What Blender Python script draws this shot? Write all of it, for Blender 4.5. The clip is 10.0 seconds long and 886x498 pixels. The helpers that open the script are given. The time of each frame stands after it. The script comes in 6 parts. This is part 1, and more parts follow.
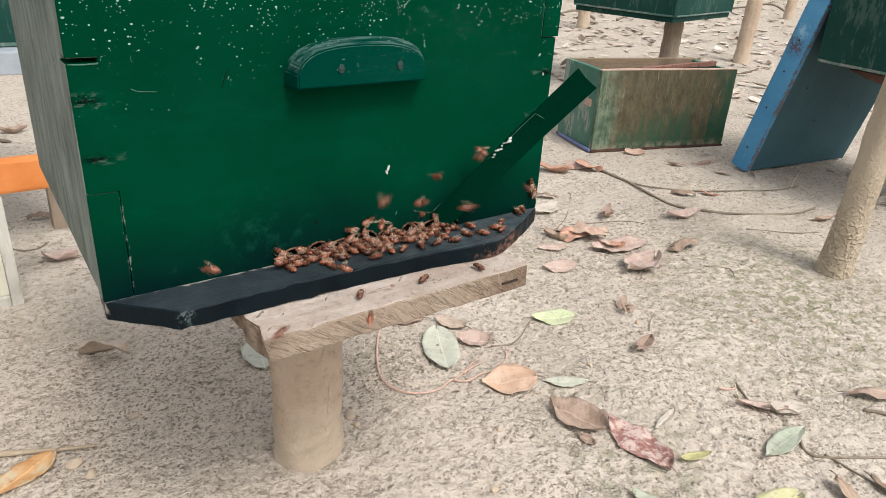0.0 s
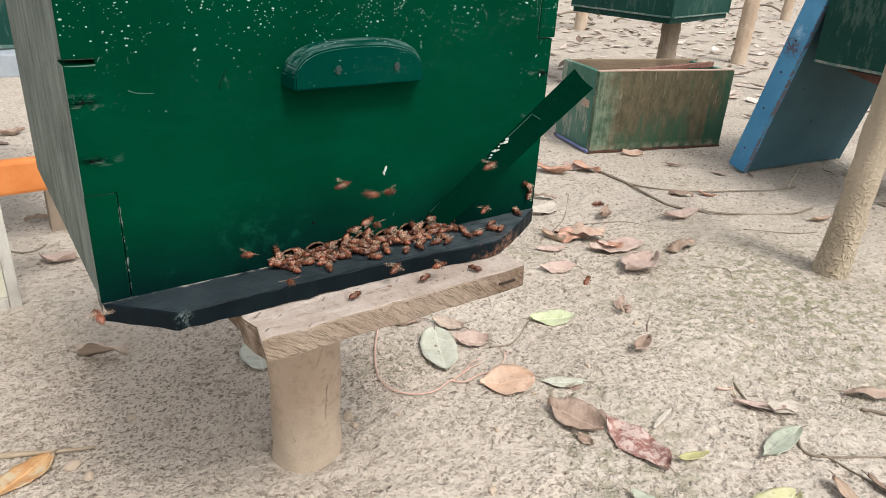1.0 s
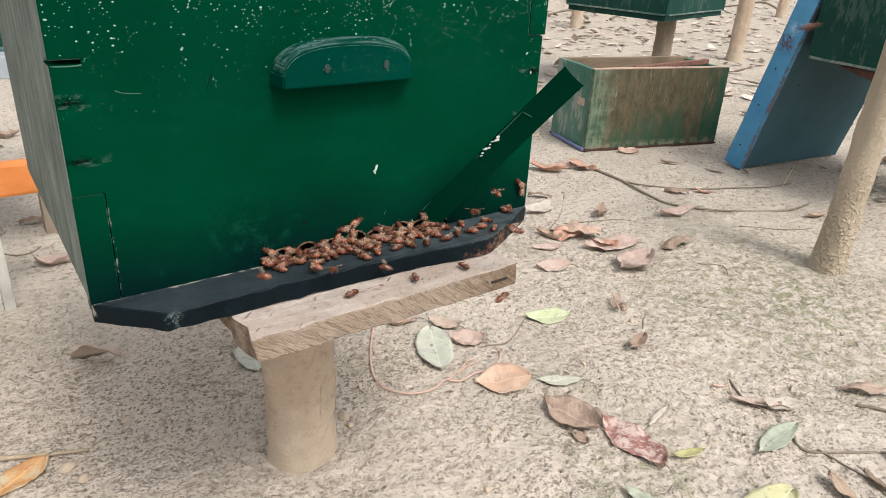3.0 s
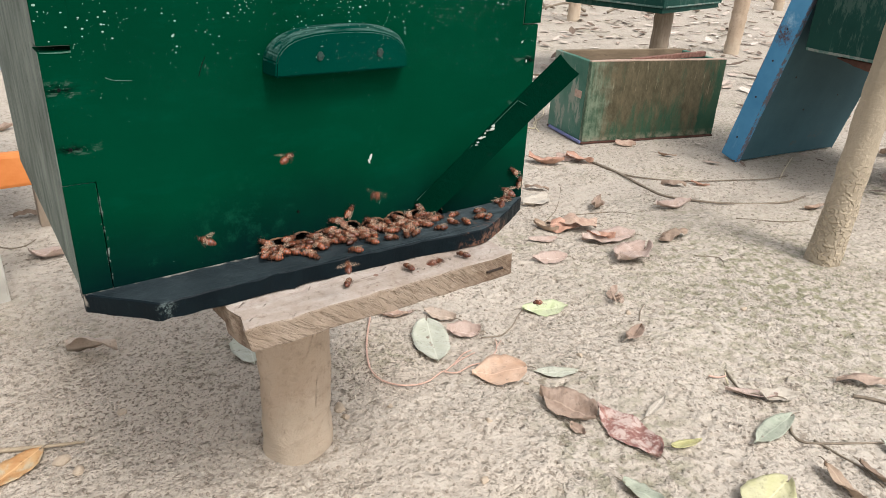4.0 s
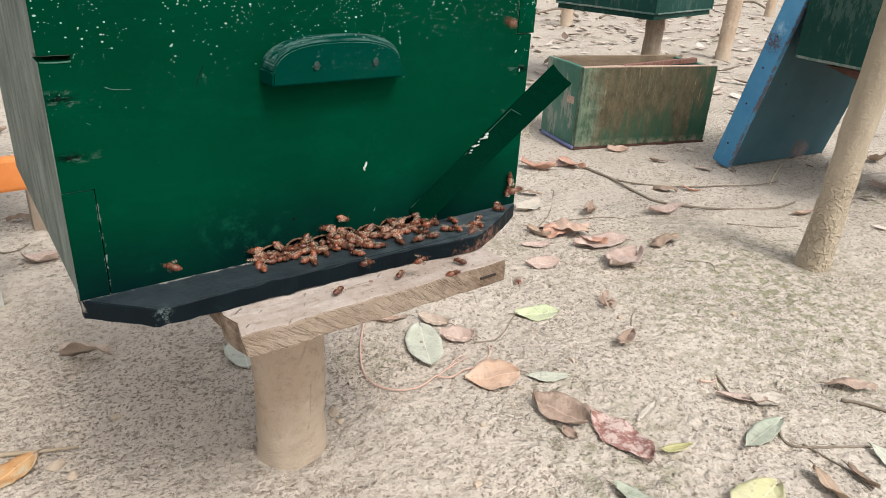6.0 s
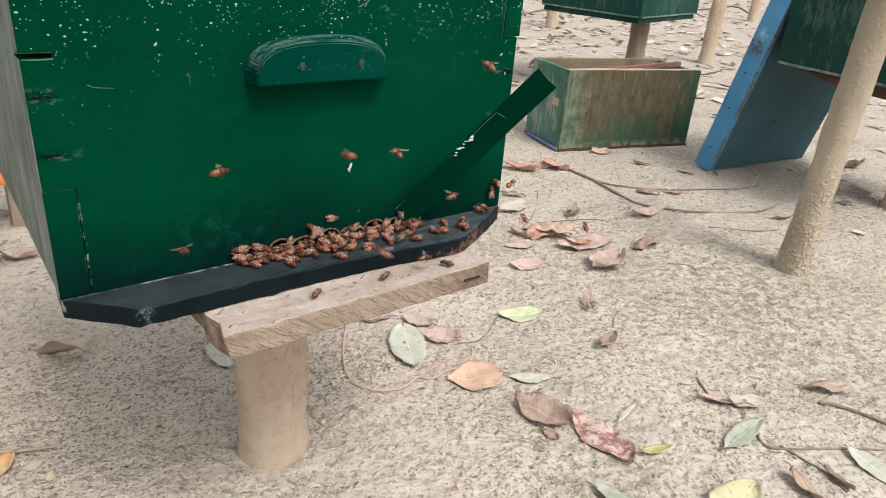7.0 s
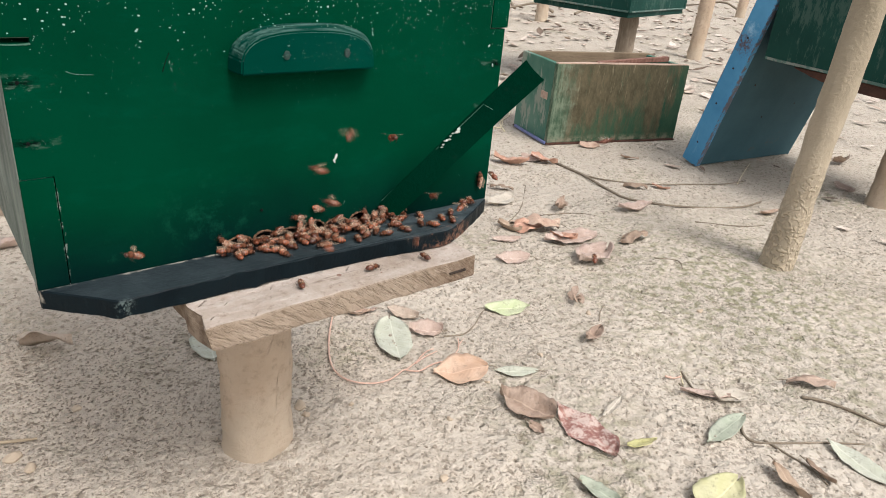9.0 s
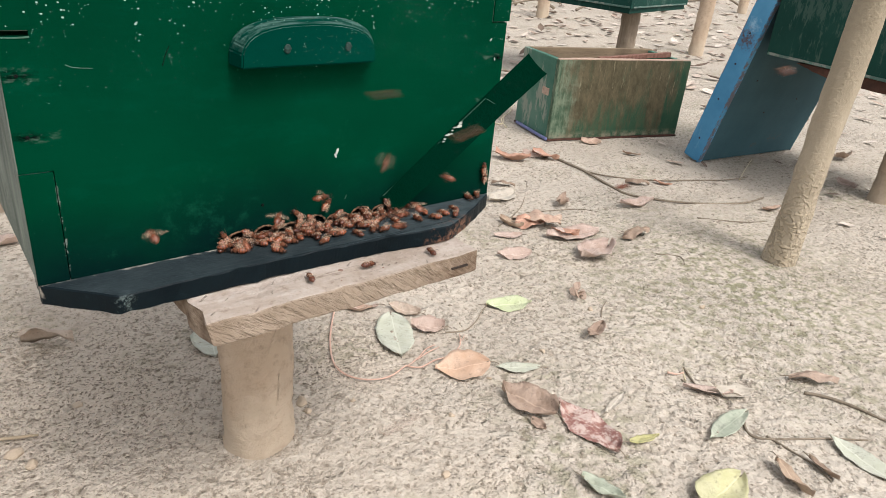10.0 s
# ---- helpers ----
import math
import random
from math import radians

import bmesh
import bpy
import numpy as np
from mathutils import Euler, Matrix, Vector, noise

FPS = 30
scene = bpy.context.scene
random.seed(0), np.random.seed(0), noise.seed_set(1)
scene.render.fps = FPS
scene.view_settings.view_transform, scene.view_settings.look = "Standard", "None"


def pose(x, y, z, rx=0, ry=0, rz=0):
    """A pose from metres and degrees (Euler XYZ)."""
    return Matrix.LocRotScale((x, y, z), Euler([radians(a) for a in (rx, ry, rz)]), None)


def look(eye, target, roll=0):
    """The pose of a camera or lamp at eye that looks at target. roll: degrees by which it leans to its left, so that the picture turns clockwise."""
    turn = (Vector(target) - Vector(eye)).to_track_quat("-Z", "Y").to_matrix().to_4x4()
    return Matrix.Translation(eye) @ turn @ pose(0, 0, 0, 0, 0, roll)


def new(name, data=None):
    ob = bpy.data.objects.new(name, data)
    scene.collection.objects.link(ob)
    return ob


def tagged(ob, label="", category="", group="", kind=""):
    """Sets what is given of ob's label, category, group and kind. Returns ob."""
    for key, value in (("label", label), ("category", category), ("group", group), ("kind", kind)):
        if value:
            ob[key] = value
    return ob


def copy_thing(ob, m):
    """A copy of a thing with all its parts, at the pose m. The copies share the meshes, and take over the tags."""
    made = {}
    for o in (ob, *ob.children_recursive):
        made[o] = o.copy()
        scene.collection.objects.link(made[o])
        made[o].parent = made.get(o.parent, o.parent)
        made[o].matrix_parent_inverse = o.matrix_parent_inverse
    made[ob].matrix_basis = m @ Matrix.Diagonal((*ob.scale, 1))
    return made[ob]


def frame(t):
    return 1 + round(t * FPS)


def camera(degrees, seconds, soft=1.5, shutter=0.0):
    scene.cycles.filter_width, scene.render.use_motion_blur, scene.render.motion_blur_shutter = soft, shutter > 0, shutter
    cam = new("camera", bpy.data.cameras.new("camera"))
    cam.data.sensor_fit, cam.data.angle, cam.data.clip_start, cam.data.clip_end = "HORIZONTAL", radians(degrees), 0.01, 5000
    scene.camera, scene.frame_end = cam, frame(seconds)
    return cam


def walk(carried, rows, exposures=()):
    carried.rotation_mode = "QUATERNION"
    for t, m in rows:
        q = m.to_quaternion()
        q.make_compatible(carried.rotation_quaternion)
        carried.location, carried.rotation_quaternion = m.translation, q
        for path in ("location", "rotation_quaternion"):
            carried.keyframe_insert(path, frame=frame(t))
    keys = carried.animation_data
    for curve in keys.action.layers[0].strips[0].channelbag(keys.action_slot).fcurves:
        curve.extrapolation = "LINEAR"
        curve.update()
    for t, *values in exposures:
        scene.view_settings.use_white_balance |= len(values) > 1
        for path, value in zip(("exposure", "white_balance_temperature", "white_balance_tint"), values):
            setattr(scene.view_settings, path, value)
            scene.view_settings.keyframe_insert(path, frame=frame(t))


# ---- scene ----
cam = camera(64.5, 10.0, soft=0.6, shutter=0.9)
PATH = [
    (0, (-0.067, -0.491, 0.617), (1.018, 0.969, -0.214), 3.6),
    (0.5, (-0.066, -0.492, 0.616), (1.023, 0.965, -0.214), 3.6),
    (1, (-0.067, -0.493, 0.617), (1.022, 0.966, -0.21), 3.5),
    (1.5, (-0.066, -0.493, 0.615), (1.023, 0.965, -0.214), 3.5),
    (2, (-0.066, -0.492, 0.615), (1.024, 0.965, -0.215), 3.4),
    (2.5, (-0.064, -0.495, 0.617), (1.027, 0.964, -0.208), 3.2),
    (4, (-0.059, -0.496, 0.611), (1.036, 0.95, -0.231), 3.1),
    (4.5, (-0.058, -0.495, 0.61), (1.036, 0.948, -0.239), 3.2),
    (5, (-0.06, -0.497, 0.612), (1.04, 0.947, -0.228), 3.5),
    (6.5, (-0.064, -0.5, 0.618), (1.062, 0.93, -0.209), 3.7),
    (7, (-0.064, -0.5, 0.619), (1.086, 0.91, -0.211), 4.6),
    (7.5, (-0.06, -0.503, 0.619), (1.106, 0.891, -0.216), 5.0),
    (8, (-0.064, -0.5, 0.619), (1.106, 0.889, -0.217), 5.4),
    (8.5, (-0.062, -0.5, 0.619), (1.116, 0.884, -0.216), 5.6),
    (9, (-0.06, -0.498, 0.617), (1.113, 0.883, -0.228), 5.5),
    (9.5, (-0.057, -0.498, 0.613), (1.115, 0.878, -0.244), 5.5),
    (10, (-0.059, -0.496, 0.614), (1.11, 0.884, -0.239), 5.4),
]
walk(cam, [(t, look(eye, target, roll)) for t, eye, target, roll in PATH], exposures=[(0.0, 0.24), (10.0, 0.24)])

# ---- daylight: thin overcast under an orchard canopy ----
SUN_HEIGHT, SUN_AZIMUTH = 55.0, 177.0
world = bpy.data.worlds.new("overcast_sky")
scene.world = world
world.use_nodes = True
wn, wl = world.node_tree.nodes, world.node_tree.links
wn.clear()
sky = wn.new("ShaderNodeTexSky")
sky.sky_type, sky.sun_disc = "NISHITA", False
sky.sun_elevation, sky.sun_rotation = radians(SUN_HEIGHT), radians(SUN_AZIMUTH)
sky.dust_density = 3.0
grey = wn.new("ShaderNodeHueSaturation")
grey.inputs["Saturation"].default_value = 0.25
back = wn.new("ShaderNodeBackground")
back.inputs["Strength"].default_value = 0.225
wout = wn.new("ShaderNodeOutputWorld")
wl.new(sky.outputs[0], grey.inputs["Color"])
wl.new(grey.outputs[0], back.inputs["Color"])
wl.new(back.outputs[0], wout.inputs["Surface"])
sun = new("sun", bpy.data.lights.new("sun", "SUN"))
sun.data.energy, sun.data.angle, sun.data.color = 2.3, radians(18), (1.0, 0.975, 0.95)
_a, _h = radians(SUN_AZIMUTH), radians(SUN_HEIGHT)
sun.matrix_world = look((math.sin(_a) * math.cos(_h) * 9, math.cos(_a) * math.cos(_h) * 9, math.sin(_h) * 9), (0, 0, 0))


# ---- materials ----
class Mat:
    """A small wrapper round a node material, whose colours lie in the object's own metres."""

    def __init__(self, name, rough=0.8, metal=0.0, spec=0.4):
        self.m = bpy.data.materials.new(name)
        self.m.use_nodes = True
        self.n, self.l = self.m.node_tree.nodes, self.m.node_tree.links
        self.p = self.n["Principled BSDF"]
        self.p.inputs["Roughness"].default_value = rough
        self.p.inputs["Metallic"].default_value = metal
        self.p.inputs["Specular IOR Level"].default_value = spec
        self.co = self.n.new("ShaderNodeTexCoord").outputs["Object"]

    def at(self, scale=(1, 1, 1), turn=(0, 0, 0), move=(0, 0, 0)):
        n = self.n.new("ShaderNodeMapping")
        n.inputs["Scale"].default_value = scale
        n.inputs["Rotation"].default_value = [radians(a) for a in turn]
        n.inputs["Location"].default_value = move
        self.l.new(self.co, n.inputs["Vector"])
        return n.outputs[0]

    def slant(self, scale, turn):
        """Turned first and stretched afterwards, so that the streaks lie aslant."""
        n = self.n.new("ShaderNodeMapping")
        n.inputs["Scale"].default_value = scale
        self.l.new(self.at((1, 1, 1), turn), n.inputs["Vector"])
        return n.outputs[0]

    def noise(self, scale, detail=4.0, rough=0.6, co=None, warp=0.0):
        n = self.n.new("ShaderNodeTexNoise")
        n.inputs["Scale"].default_value, n.inputs["Detail"].default_value = scale, detail
        n.inputs["Roughness"].default_value, n.inputs["Distortion"].default_value = rough, warp
        self.l.new(co or self.co, n.inputs["Vector"])
        return n.outputs["Fac"]

    def cells(self, scale, co=None, feature="F1"):
        n = self.n.new("ShaderNodeTexVoronoi")
        n.feature = feature
        n.inputs["Scale"].default_value = scale
        self.l.new(co or self.co, n.inputs["Vector"])
        return n.outputs["Distance"]

    def step(self, fac, lo, hi, a=0.0, b=1.0):
        n = self.n.new("ShaderNodeMapRange")
        n.inputs["From Min"].default_value, n.inputs["From Max"].default_value = lo, hi
        n.inputs["To Min"].default_value, n.inputs["To Max"].default_value = a, b
        self.l.new(fac, n.inputs["Value"])
        return n.outputs[0]

    def math(self, op, a, b=None):
        n = self.n.new("ShaderNodeMath")
        n.operation = op
        for slot, v in ((0, a), (1, b)):
            if v is None:
                continue
            if isinstance(v, (int, float)):
                n.inputs[slot].default_value = v
            else:
                self.l.new(v, n.inputs[slot])
        return n.outputs[0]

    def axis(self, which):
        n = self.n.new("ShaderNodeSeparateXYZ")
        self.l.new(self.co, n.inputs[0])
        return n.outputs[which]

    def mix(self, fac, a, b):
        n = self.n.new("ShaderNodeMix")
        n.data_type = "RGBA"
        if isinstance(fac, (int, float)):
            n.inputs[0].default_value = fac
        else:
            self.l.new(fac, n.inputs[0])
        for slot, v in ((6, a), (7, b)):
            if isinstance(v, tuple):
                n.inputs[slot].default_value = (*v, 1)
            else:
                self.l.new(v, n.inputs[slot])
        return n.outputs[2]

    def spot(self, x, y, z, r, soft=0.5, stretch=(1, 1, 1)):
        """1 near a place of the object, with a ragged edge."""
        n = self.n.new("ShaderNodeVectorMath")
        n.operation = "DISTANCE"
        self.l.new(self.at(stretch), n.inputs[0])
        n.inputs[1].default_value = (x * stretch[0], y * stretch[1], z * stretch[2])
        rag = self.math("ADD", n.outputs["Value"], self.step(self.noise(160, 3), 0.3, 0.7, -0.35 * r, 0.35 * r))
        return self.step(rag, r * (1 - soft), r, 1, 0)

    def random(self):
        return self.n.new("ShaderNodeObjectInfo").outputs["Random"]

    def island(self):
        return self.n.new("ShaderNodeNewGeometry").outputs["Random Per Island"]

    def color(self, c):
        if isinstance(c, tuple):
            self.p.inputs["Base Color"].default_value = (*c, 1)
        else:
            self.l.new(c, self.p.inputs["Base Color"])
        return self

    def rough(self, fac):
        self.l.new(fac, self.p.inputs["Roughness"])
        return self

    def bump(self, height, distance=0.001, strength=1.0):
        n = self.n.new("ShaderNodeBump")
        n.inputs["Distance"].default_value, n.inputs["Strength"].default_value = distance, strength
        self.l.new(height, n.inputs["Height"])
        before = self.p.inputs["Normal"].links
        if before:
            self.l.new(before[0].from_socket, n.inputs["Normal"])
        self.l.new(n.outputs[0], self.p.inputs["Normal"])
        return self


def sand_material():
    """Pale powdery soil, pitted and scuffed in patches, with shade painted into the pits."""
    k = Mat("dry_sandy_soil", 0.97, spec=0.05)
    broad, mid = k.noise(1.7, 5), k.noise(10, 6, 0.7)
    c = k.mix(k.step(broad, 0.35, 0.65), (0.392, 0.338, 0.278), (0.440, 0.386, 0.322))
    c = k.mix(k.step(mid, 0.47, 0.76, 0, 0.55), c, (0.345, 0.292, 0.234))
    c = k.mix(k.step(k.noise(60, 5, 0.75), 0.40, 0.64, 0.4, 0), c, (0.45, 0.405, 0.342))
    grit_patch = k.math("MAXIMUM", k.step(k.noise(3.6, 5, 0.7), 0.55, 0.72, 0, 0.6), k.math("MAXIMUM", k.spot(0.10, 0.36, 0.0, 0.34, 0.85, (1, 1, 0)), k.spot(0.385, 0.27, 0.0, 0.13, 0.8, (1, 1, 0))))
    # paler tint in the gritty patches lifts the hive's shade on the soil
    c = k.mix(k.math("MULTIPLY", grit_patch, 0.8), c, (0.51, 0.43, 0.345))
    where = k.math("MAXIMUM", k.step(k.noise(2.6, 3), 0.52, 0.64, 0, 0.6), k.spot(1.20, 0.08, 0.0, 0.48, 0.9, (1, 1, 0)))
    # soft hollows between low lumps, their shade painted in as darker colour
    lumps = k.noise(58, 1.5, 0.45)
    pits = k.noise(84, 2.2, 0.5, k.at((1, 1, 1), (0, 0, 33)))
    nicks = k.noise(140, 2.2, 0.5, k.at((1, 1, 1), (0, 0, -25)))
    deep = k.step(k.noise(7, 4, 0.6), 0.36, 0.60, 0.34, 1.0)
    rough = k.math("MAXIMUM", grit_patch, k.step(k.noise(5, 4, 0.65, k.at((1, 1, 1), (0, 0, 51))), 0.46, 0.64, 0.25, 0.9))
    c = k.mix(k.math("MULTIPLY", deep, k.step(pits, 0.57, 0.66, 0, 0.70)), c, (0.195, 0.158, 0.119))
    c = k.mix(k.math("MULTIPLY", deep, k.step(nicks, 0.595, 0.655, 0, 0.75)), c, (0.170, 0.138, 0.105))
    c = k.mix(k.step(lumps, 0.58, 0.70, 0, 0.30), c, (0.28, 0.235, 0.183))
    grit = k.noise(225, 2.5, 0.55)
    c = k.mix(k.math("MULTIPLY", grit_patch, k.step(grit, 0.56, 0.61, 0, 0.8)), c, (0.10, 0.074, 0.054))
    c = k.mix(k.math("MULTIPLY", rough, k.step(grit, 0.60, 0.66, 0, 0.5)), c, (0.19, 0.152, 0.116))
    moss = k.math("MULTIPLY", where, k.step(k.noise(50, 2.5, 0.5, k.at((1, 1, 1), (0, 0, 20))), 0.46, 0.60, 0, 0.8))
    c = k.mix(moss, c, (0.18, 0.175, 0.100))
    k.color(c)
    k.bump(k.math("MULTIPLY", deep, k.step(pits, 0.50, 0.68, 1, 0)), 0.0018, 0.8)
    k.bump(k.step(nicks, 0.44, 0.68, 1, 0), 0.0012, 0.9)
    k.bump(k.step(lumps, 0.35, 0.70, 1, 0), 0.0034, 0.9)
    k.bump(k.math("MULTIPLY", rough, k.step(grit, 0.35, 0.66, 1, 0)), 0.0021, 1.0)
    k.bump(k.noise(520, 2, 0.7), 0.0003, 0.5)
    return k.m


def paint_green(name, speck=True, front=False, chalk=False):
    """Dark green gloss paint on planks, weathered, with pale droppings on its upper part."""
    k = Mat(name, 0.6, spec=0.006)
    c = k.mix(k.step(k.noise(6, 5), 0.3, 0.7), (0.0, 0.0260, 0.0116), (0.0, 0.0365, 0.0166))
    c = k.mix(k.step(k.noise(40, 5, 0.7, k.at((0.35, 1, 1))), 0.55, 0.8, 0, 0.6), c, (0.0, 0.049, 0.0255))
    z = k.axis(2)
    if front:
        # front turns darker and bluer towards its foot
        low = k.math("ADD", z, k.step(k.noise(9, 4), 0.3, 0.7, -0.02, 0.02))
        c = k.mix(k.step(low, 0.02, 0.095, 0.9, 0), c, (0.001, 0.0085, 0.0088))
        scuff = k.math("MULTIPLY", k.spot(-0.085, -0.17, 0.055, 0.05, 0.8, (1, 1, 1.2)), k.step(k.noise(70, 5, 0.75), 0.5, 0.68, 0, 0.28))
        c = k.mix(scuff, c, (0.010, 0.10, 0.055))
        scuff = k.math("MULTIPLY", k.step(k.noise(16, 3, 0.6, k.at((1, 1, 0.5))), 0.6, 0.75), k.step(k.noise(120, 4, 0.8), 0.56, 0.7, 0, 0.28))
        c = k.mix(scuff, c, (0.010, 0.09, 0.05))
        for hx, hz in ((-0.1985, 0.169), (-0.1980, 0.130), (0.2005, 0.163), (0.1995, 0.125)):
            hole = k.spot(hx, -0.1675, hz, 0.0070, 0.8, (0.5, 1, 1.6))
            rim = k.math("MULTIPLY", k.spot(hx, -0.1675, hz, 0.0105, 0.5, (0.5, 1, 1.6)), k.step(k.noise(300, 4, 0.75, k.at((0.3, 1, 1))), 0.54, 0.62, 0, 0.5))
            c = k.mix(rim, c, (0.10, 0.15, 0.12))
            c = k.mix(k.math("MULTIPLY", hole, k.step(k.noise(420, 4, 0.75, k.at((0.4, 1, 1))), 0.40, 0.55, 0.2, 1.0)), c, (0.001, 0.004, 0.003))
        seam = k.math("MULTIPLY", k.spot(-0.1862, -0.1675, 0.0655, 0.0017, 0.4, (1, 1, 0.042)), k.step(k.noise(190, 3, 0.7), 0.54, 0.62, 0, 0.8))
        c = k.mix(seam, c, (0.16, 0.19, 0.165))
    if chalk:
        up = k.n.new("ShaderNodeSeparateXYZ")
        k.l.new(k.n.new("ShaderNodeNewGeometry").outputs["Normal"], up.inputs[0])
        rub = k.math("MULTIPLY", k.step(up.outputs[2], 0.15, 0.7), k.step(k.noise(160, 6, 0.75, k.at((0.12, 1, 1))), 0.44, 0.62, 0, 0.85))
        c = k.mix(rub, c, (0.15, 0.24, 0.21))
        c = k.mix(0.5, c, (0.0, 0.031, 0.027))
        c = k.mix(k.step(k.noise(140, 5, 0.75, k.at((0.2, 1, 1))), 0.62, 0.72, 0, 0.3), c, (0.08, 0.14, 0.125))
    if speck:
        high = k.step(z, 0.08, 0.235, 0.0, 1.0)
        few = k.math("ADD", k.math("MULTIPLY", high, high), 0.12)
        big = k.math("LESS_THAN", k.cells(120, k.at((0.85, 1, 1.35), (0, 8, 0))), k.math("MULTIPLY", k.step(k.noise(37, 3), 0.42, 0.70, 0.0, 0.185), few))
        c = k.mix(big, c, (0.24, 0.36, 0.29))
        dots = k.math("LESS_THAN", k.cells(215, k.at((0.8, 1, 1.25), (0, -10, 0))), k.math("MULTIPLY", k.step(k.noise(29, 3), 0.34, 0.7, 0.02, 0.235), few))
        c = k.mix(dots, c, (0.28, 0.40, 0.33))
        fine = k.math("LESS_THAN", k.cells(380), k.math("MULTIPLY", k.step(k.noise(47, 2), 0.36, 0.7, 0.0, 0.24), few))
        c = k.mix(fine, c, (0.22, 0.33, 0.26))
    k.color(c)
    k.rough(k.step(k.noise(30, 4), 0.3, 0.7, 0.55, 0.75))
    k.bump(k.noise(55, 5, 0.6, k.at((0.25, 1, 1))), 0.0012, 0.35)
    k.bump(k.noise(400, 2), 0.0003, 0.4)
    return k.m


def wood(name, c1, c2, dark, along=(0.12, 1, 1), scale=60, rough=0.85, relief=0.0016):
    """Weathered wood: the grain runs along the axis with the small factor."""
    k = Mat(name, rough, spec=0.25)
    grain = k.noise(scale, 6, 0.7, k.at(along), 0.4)
    c = k.mix(k.step(grain, 0.32, 0.68), c1, c2)
    c = k.mix(k.step(k.noise(9, 4), 0.5, 0.75, 0, 0.6), c, dark)
    c = k.mix(k.step(k.noise(scale * 2.5, 3, 0.7, k.at(along)), 0.6, 0.72, 0, 0.7), c, dark)
    k.color(c)
    k.bump(grain, relief, 0.8)
    k.bump(k.noise(220, 3), 0.0006, 0.5)
    return k.m


def worn_paint(name, paint, paint2, under, bare=0.55, scale=18, along=(1, 1, 0.3), rough=0.65, spec=0.1):
    """Old paint rubbed through to the wood in ragged patches."""
    k = Mat(name, rough, spec=spec)
    c = k.mix(k.step(k.noise(7, 4), 0.35, 0.65), paint, paint2)
    worn = k.math("ADD", k.noise(scale, 7, 0.75, k.at(along)), k.step(k.noise(5, 2), 0.3, 0.7, -0.12, 0.12))
    c = k.mix(k.step(worn, bare, bare + 0.05), c, under)
    c = k.mix(k.step(k.noise(90, 4, 0.7, k.at(along)), 0.6, 0.75, 0, 0.55), c, tuple(v * 0.4 for v in under))
    k.color(c)
    k.bump(worn, 0.0015, 0.5)
    k.bump(k.noise(150, 4, 0.7, k.at(along)), 0.0008, 0.5)
    return k.m


def nuc_material():
    """Green box paint, mostly rubbed off the middle of the board, streaked with brown."""
    k = Mat("rubbed_green_box_paint", 0.75, spec=0.2)
    c = k.mix(k.step(k.noise(9, 4), 0.35, 0.65), (0.012, 0.052, 0.029), (0.032, 0.068, 0.037))
    low = k.step(k.axis(2), 0.02, 0.16, -0.14, 0.05)
    edge = k.step(k.math("ABSOLUTE", k.math("SUBTRACT", k.axis(0), 0.25)), 0.17, 0.245, 0.03, -0.19)
    worn = k.math("ADD", k.math("ADD", k.noise(22, 7, 0.75, k.at((1, 1, 0.25))), low), edge)
    brown = k.mix(k.step(k.noise(26, 6, 0.75, k.at((1, 1, 0.5))), 0.35, 0.65), (0.046, 0.040, 0.021), (0.105, 0.086, 0.050))
    c = k.mix(k.step(worn, 0.36, 0.52), c, brown)
    c = k.mix(k.math("MULTIPLY", k.step(k.axis(2), 0.10, 0.17), k.step(k.noise(95, 4, 0.75, k.at((1, 1, 0.10))), 0.58, 0.68, 0, 0.65)), c, (0.26, 0.225, 0.15))
    c = k.mix(k.step(k.noise(50, 4, 0.7), 0.62, 0.72, 0, 0.6), c, (0.04, 0.028, 0.016))
    rubbed = k.math("MULTIPLY", k.step(k.math("ADD", k.axis(0), k.step(k.noise(25, 5, 0.7), 0.3, 0.7, -0.04, 0.04)), 0.03, 0.095, 1, 0), k.step(k.noise(60, 6, 0.75, k.at((1, 1, 0.35))), 0.40, 0.60, 0.1, 0.8))
    c = k.mix(rubbed, c, (0.165, 0.195, 0.135))
    foot = k.math("MULTIPLY", k.step(k.axis(2), 0.012, 0.03, 1, 0), k.step(k.noise(40, 4, 0.7), 0.4, 0.6, 0.0, 0.5))
    c = k.mix(foot, c, (0.30, 0.245, 0.18))
    k.color(c)
    k.bump(worn, 0.002, 0.6)
    k.bump(k.noise(150, 4, 0.7, k.at((1, 1, 0.2))), 0.001, 0.6)
    return k.m


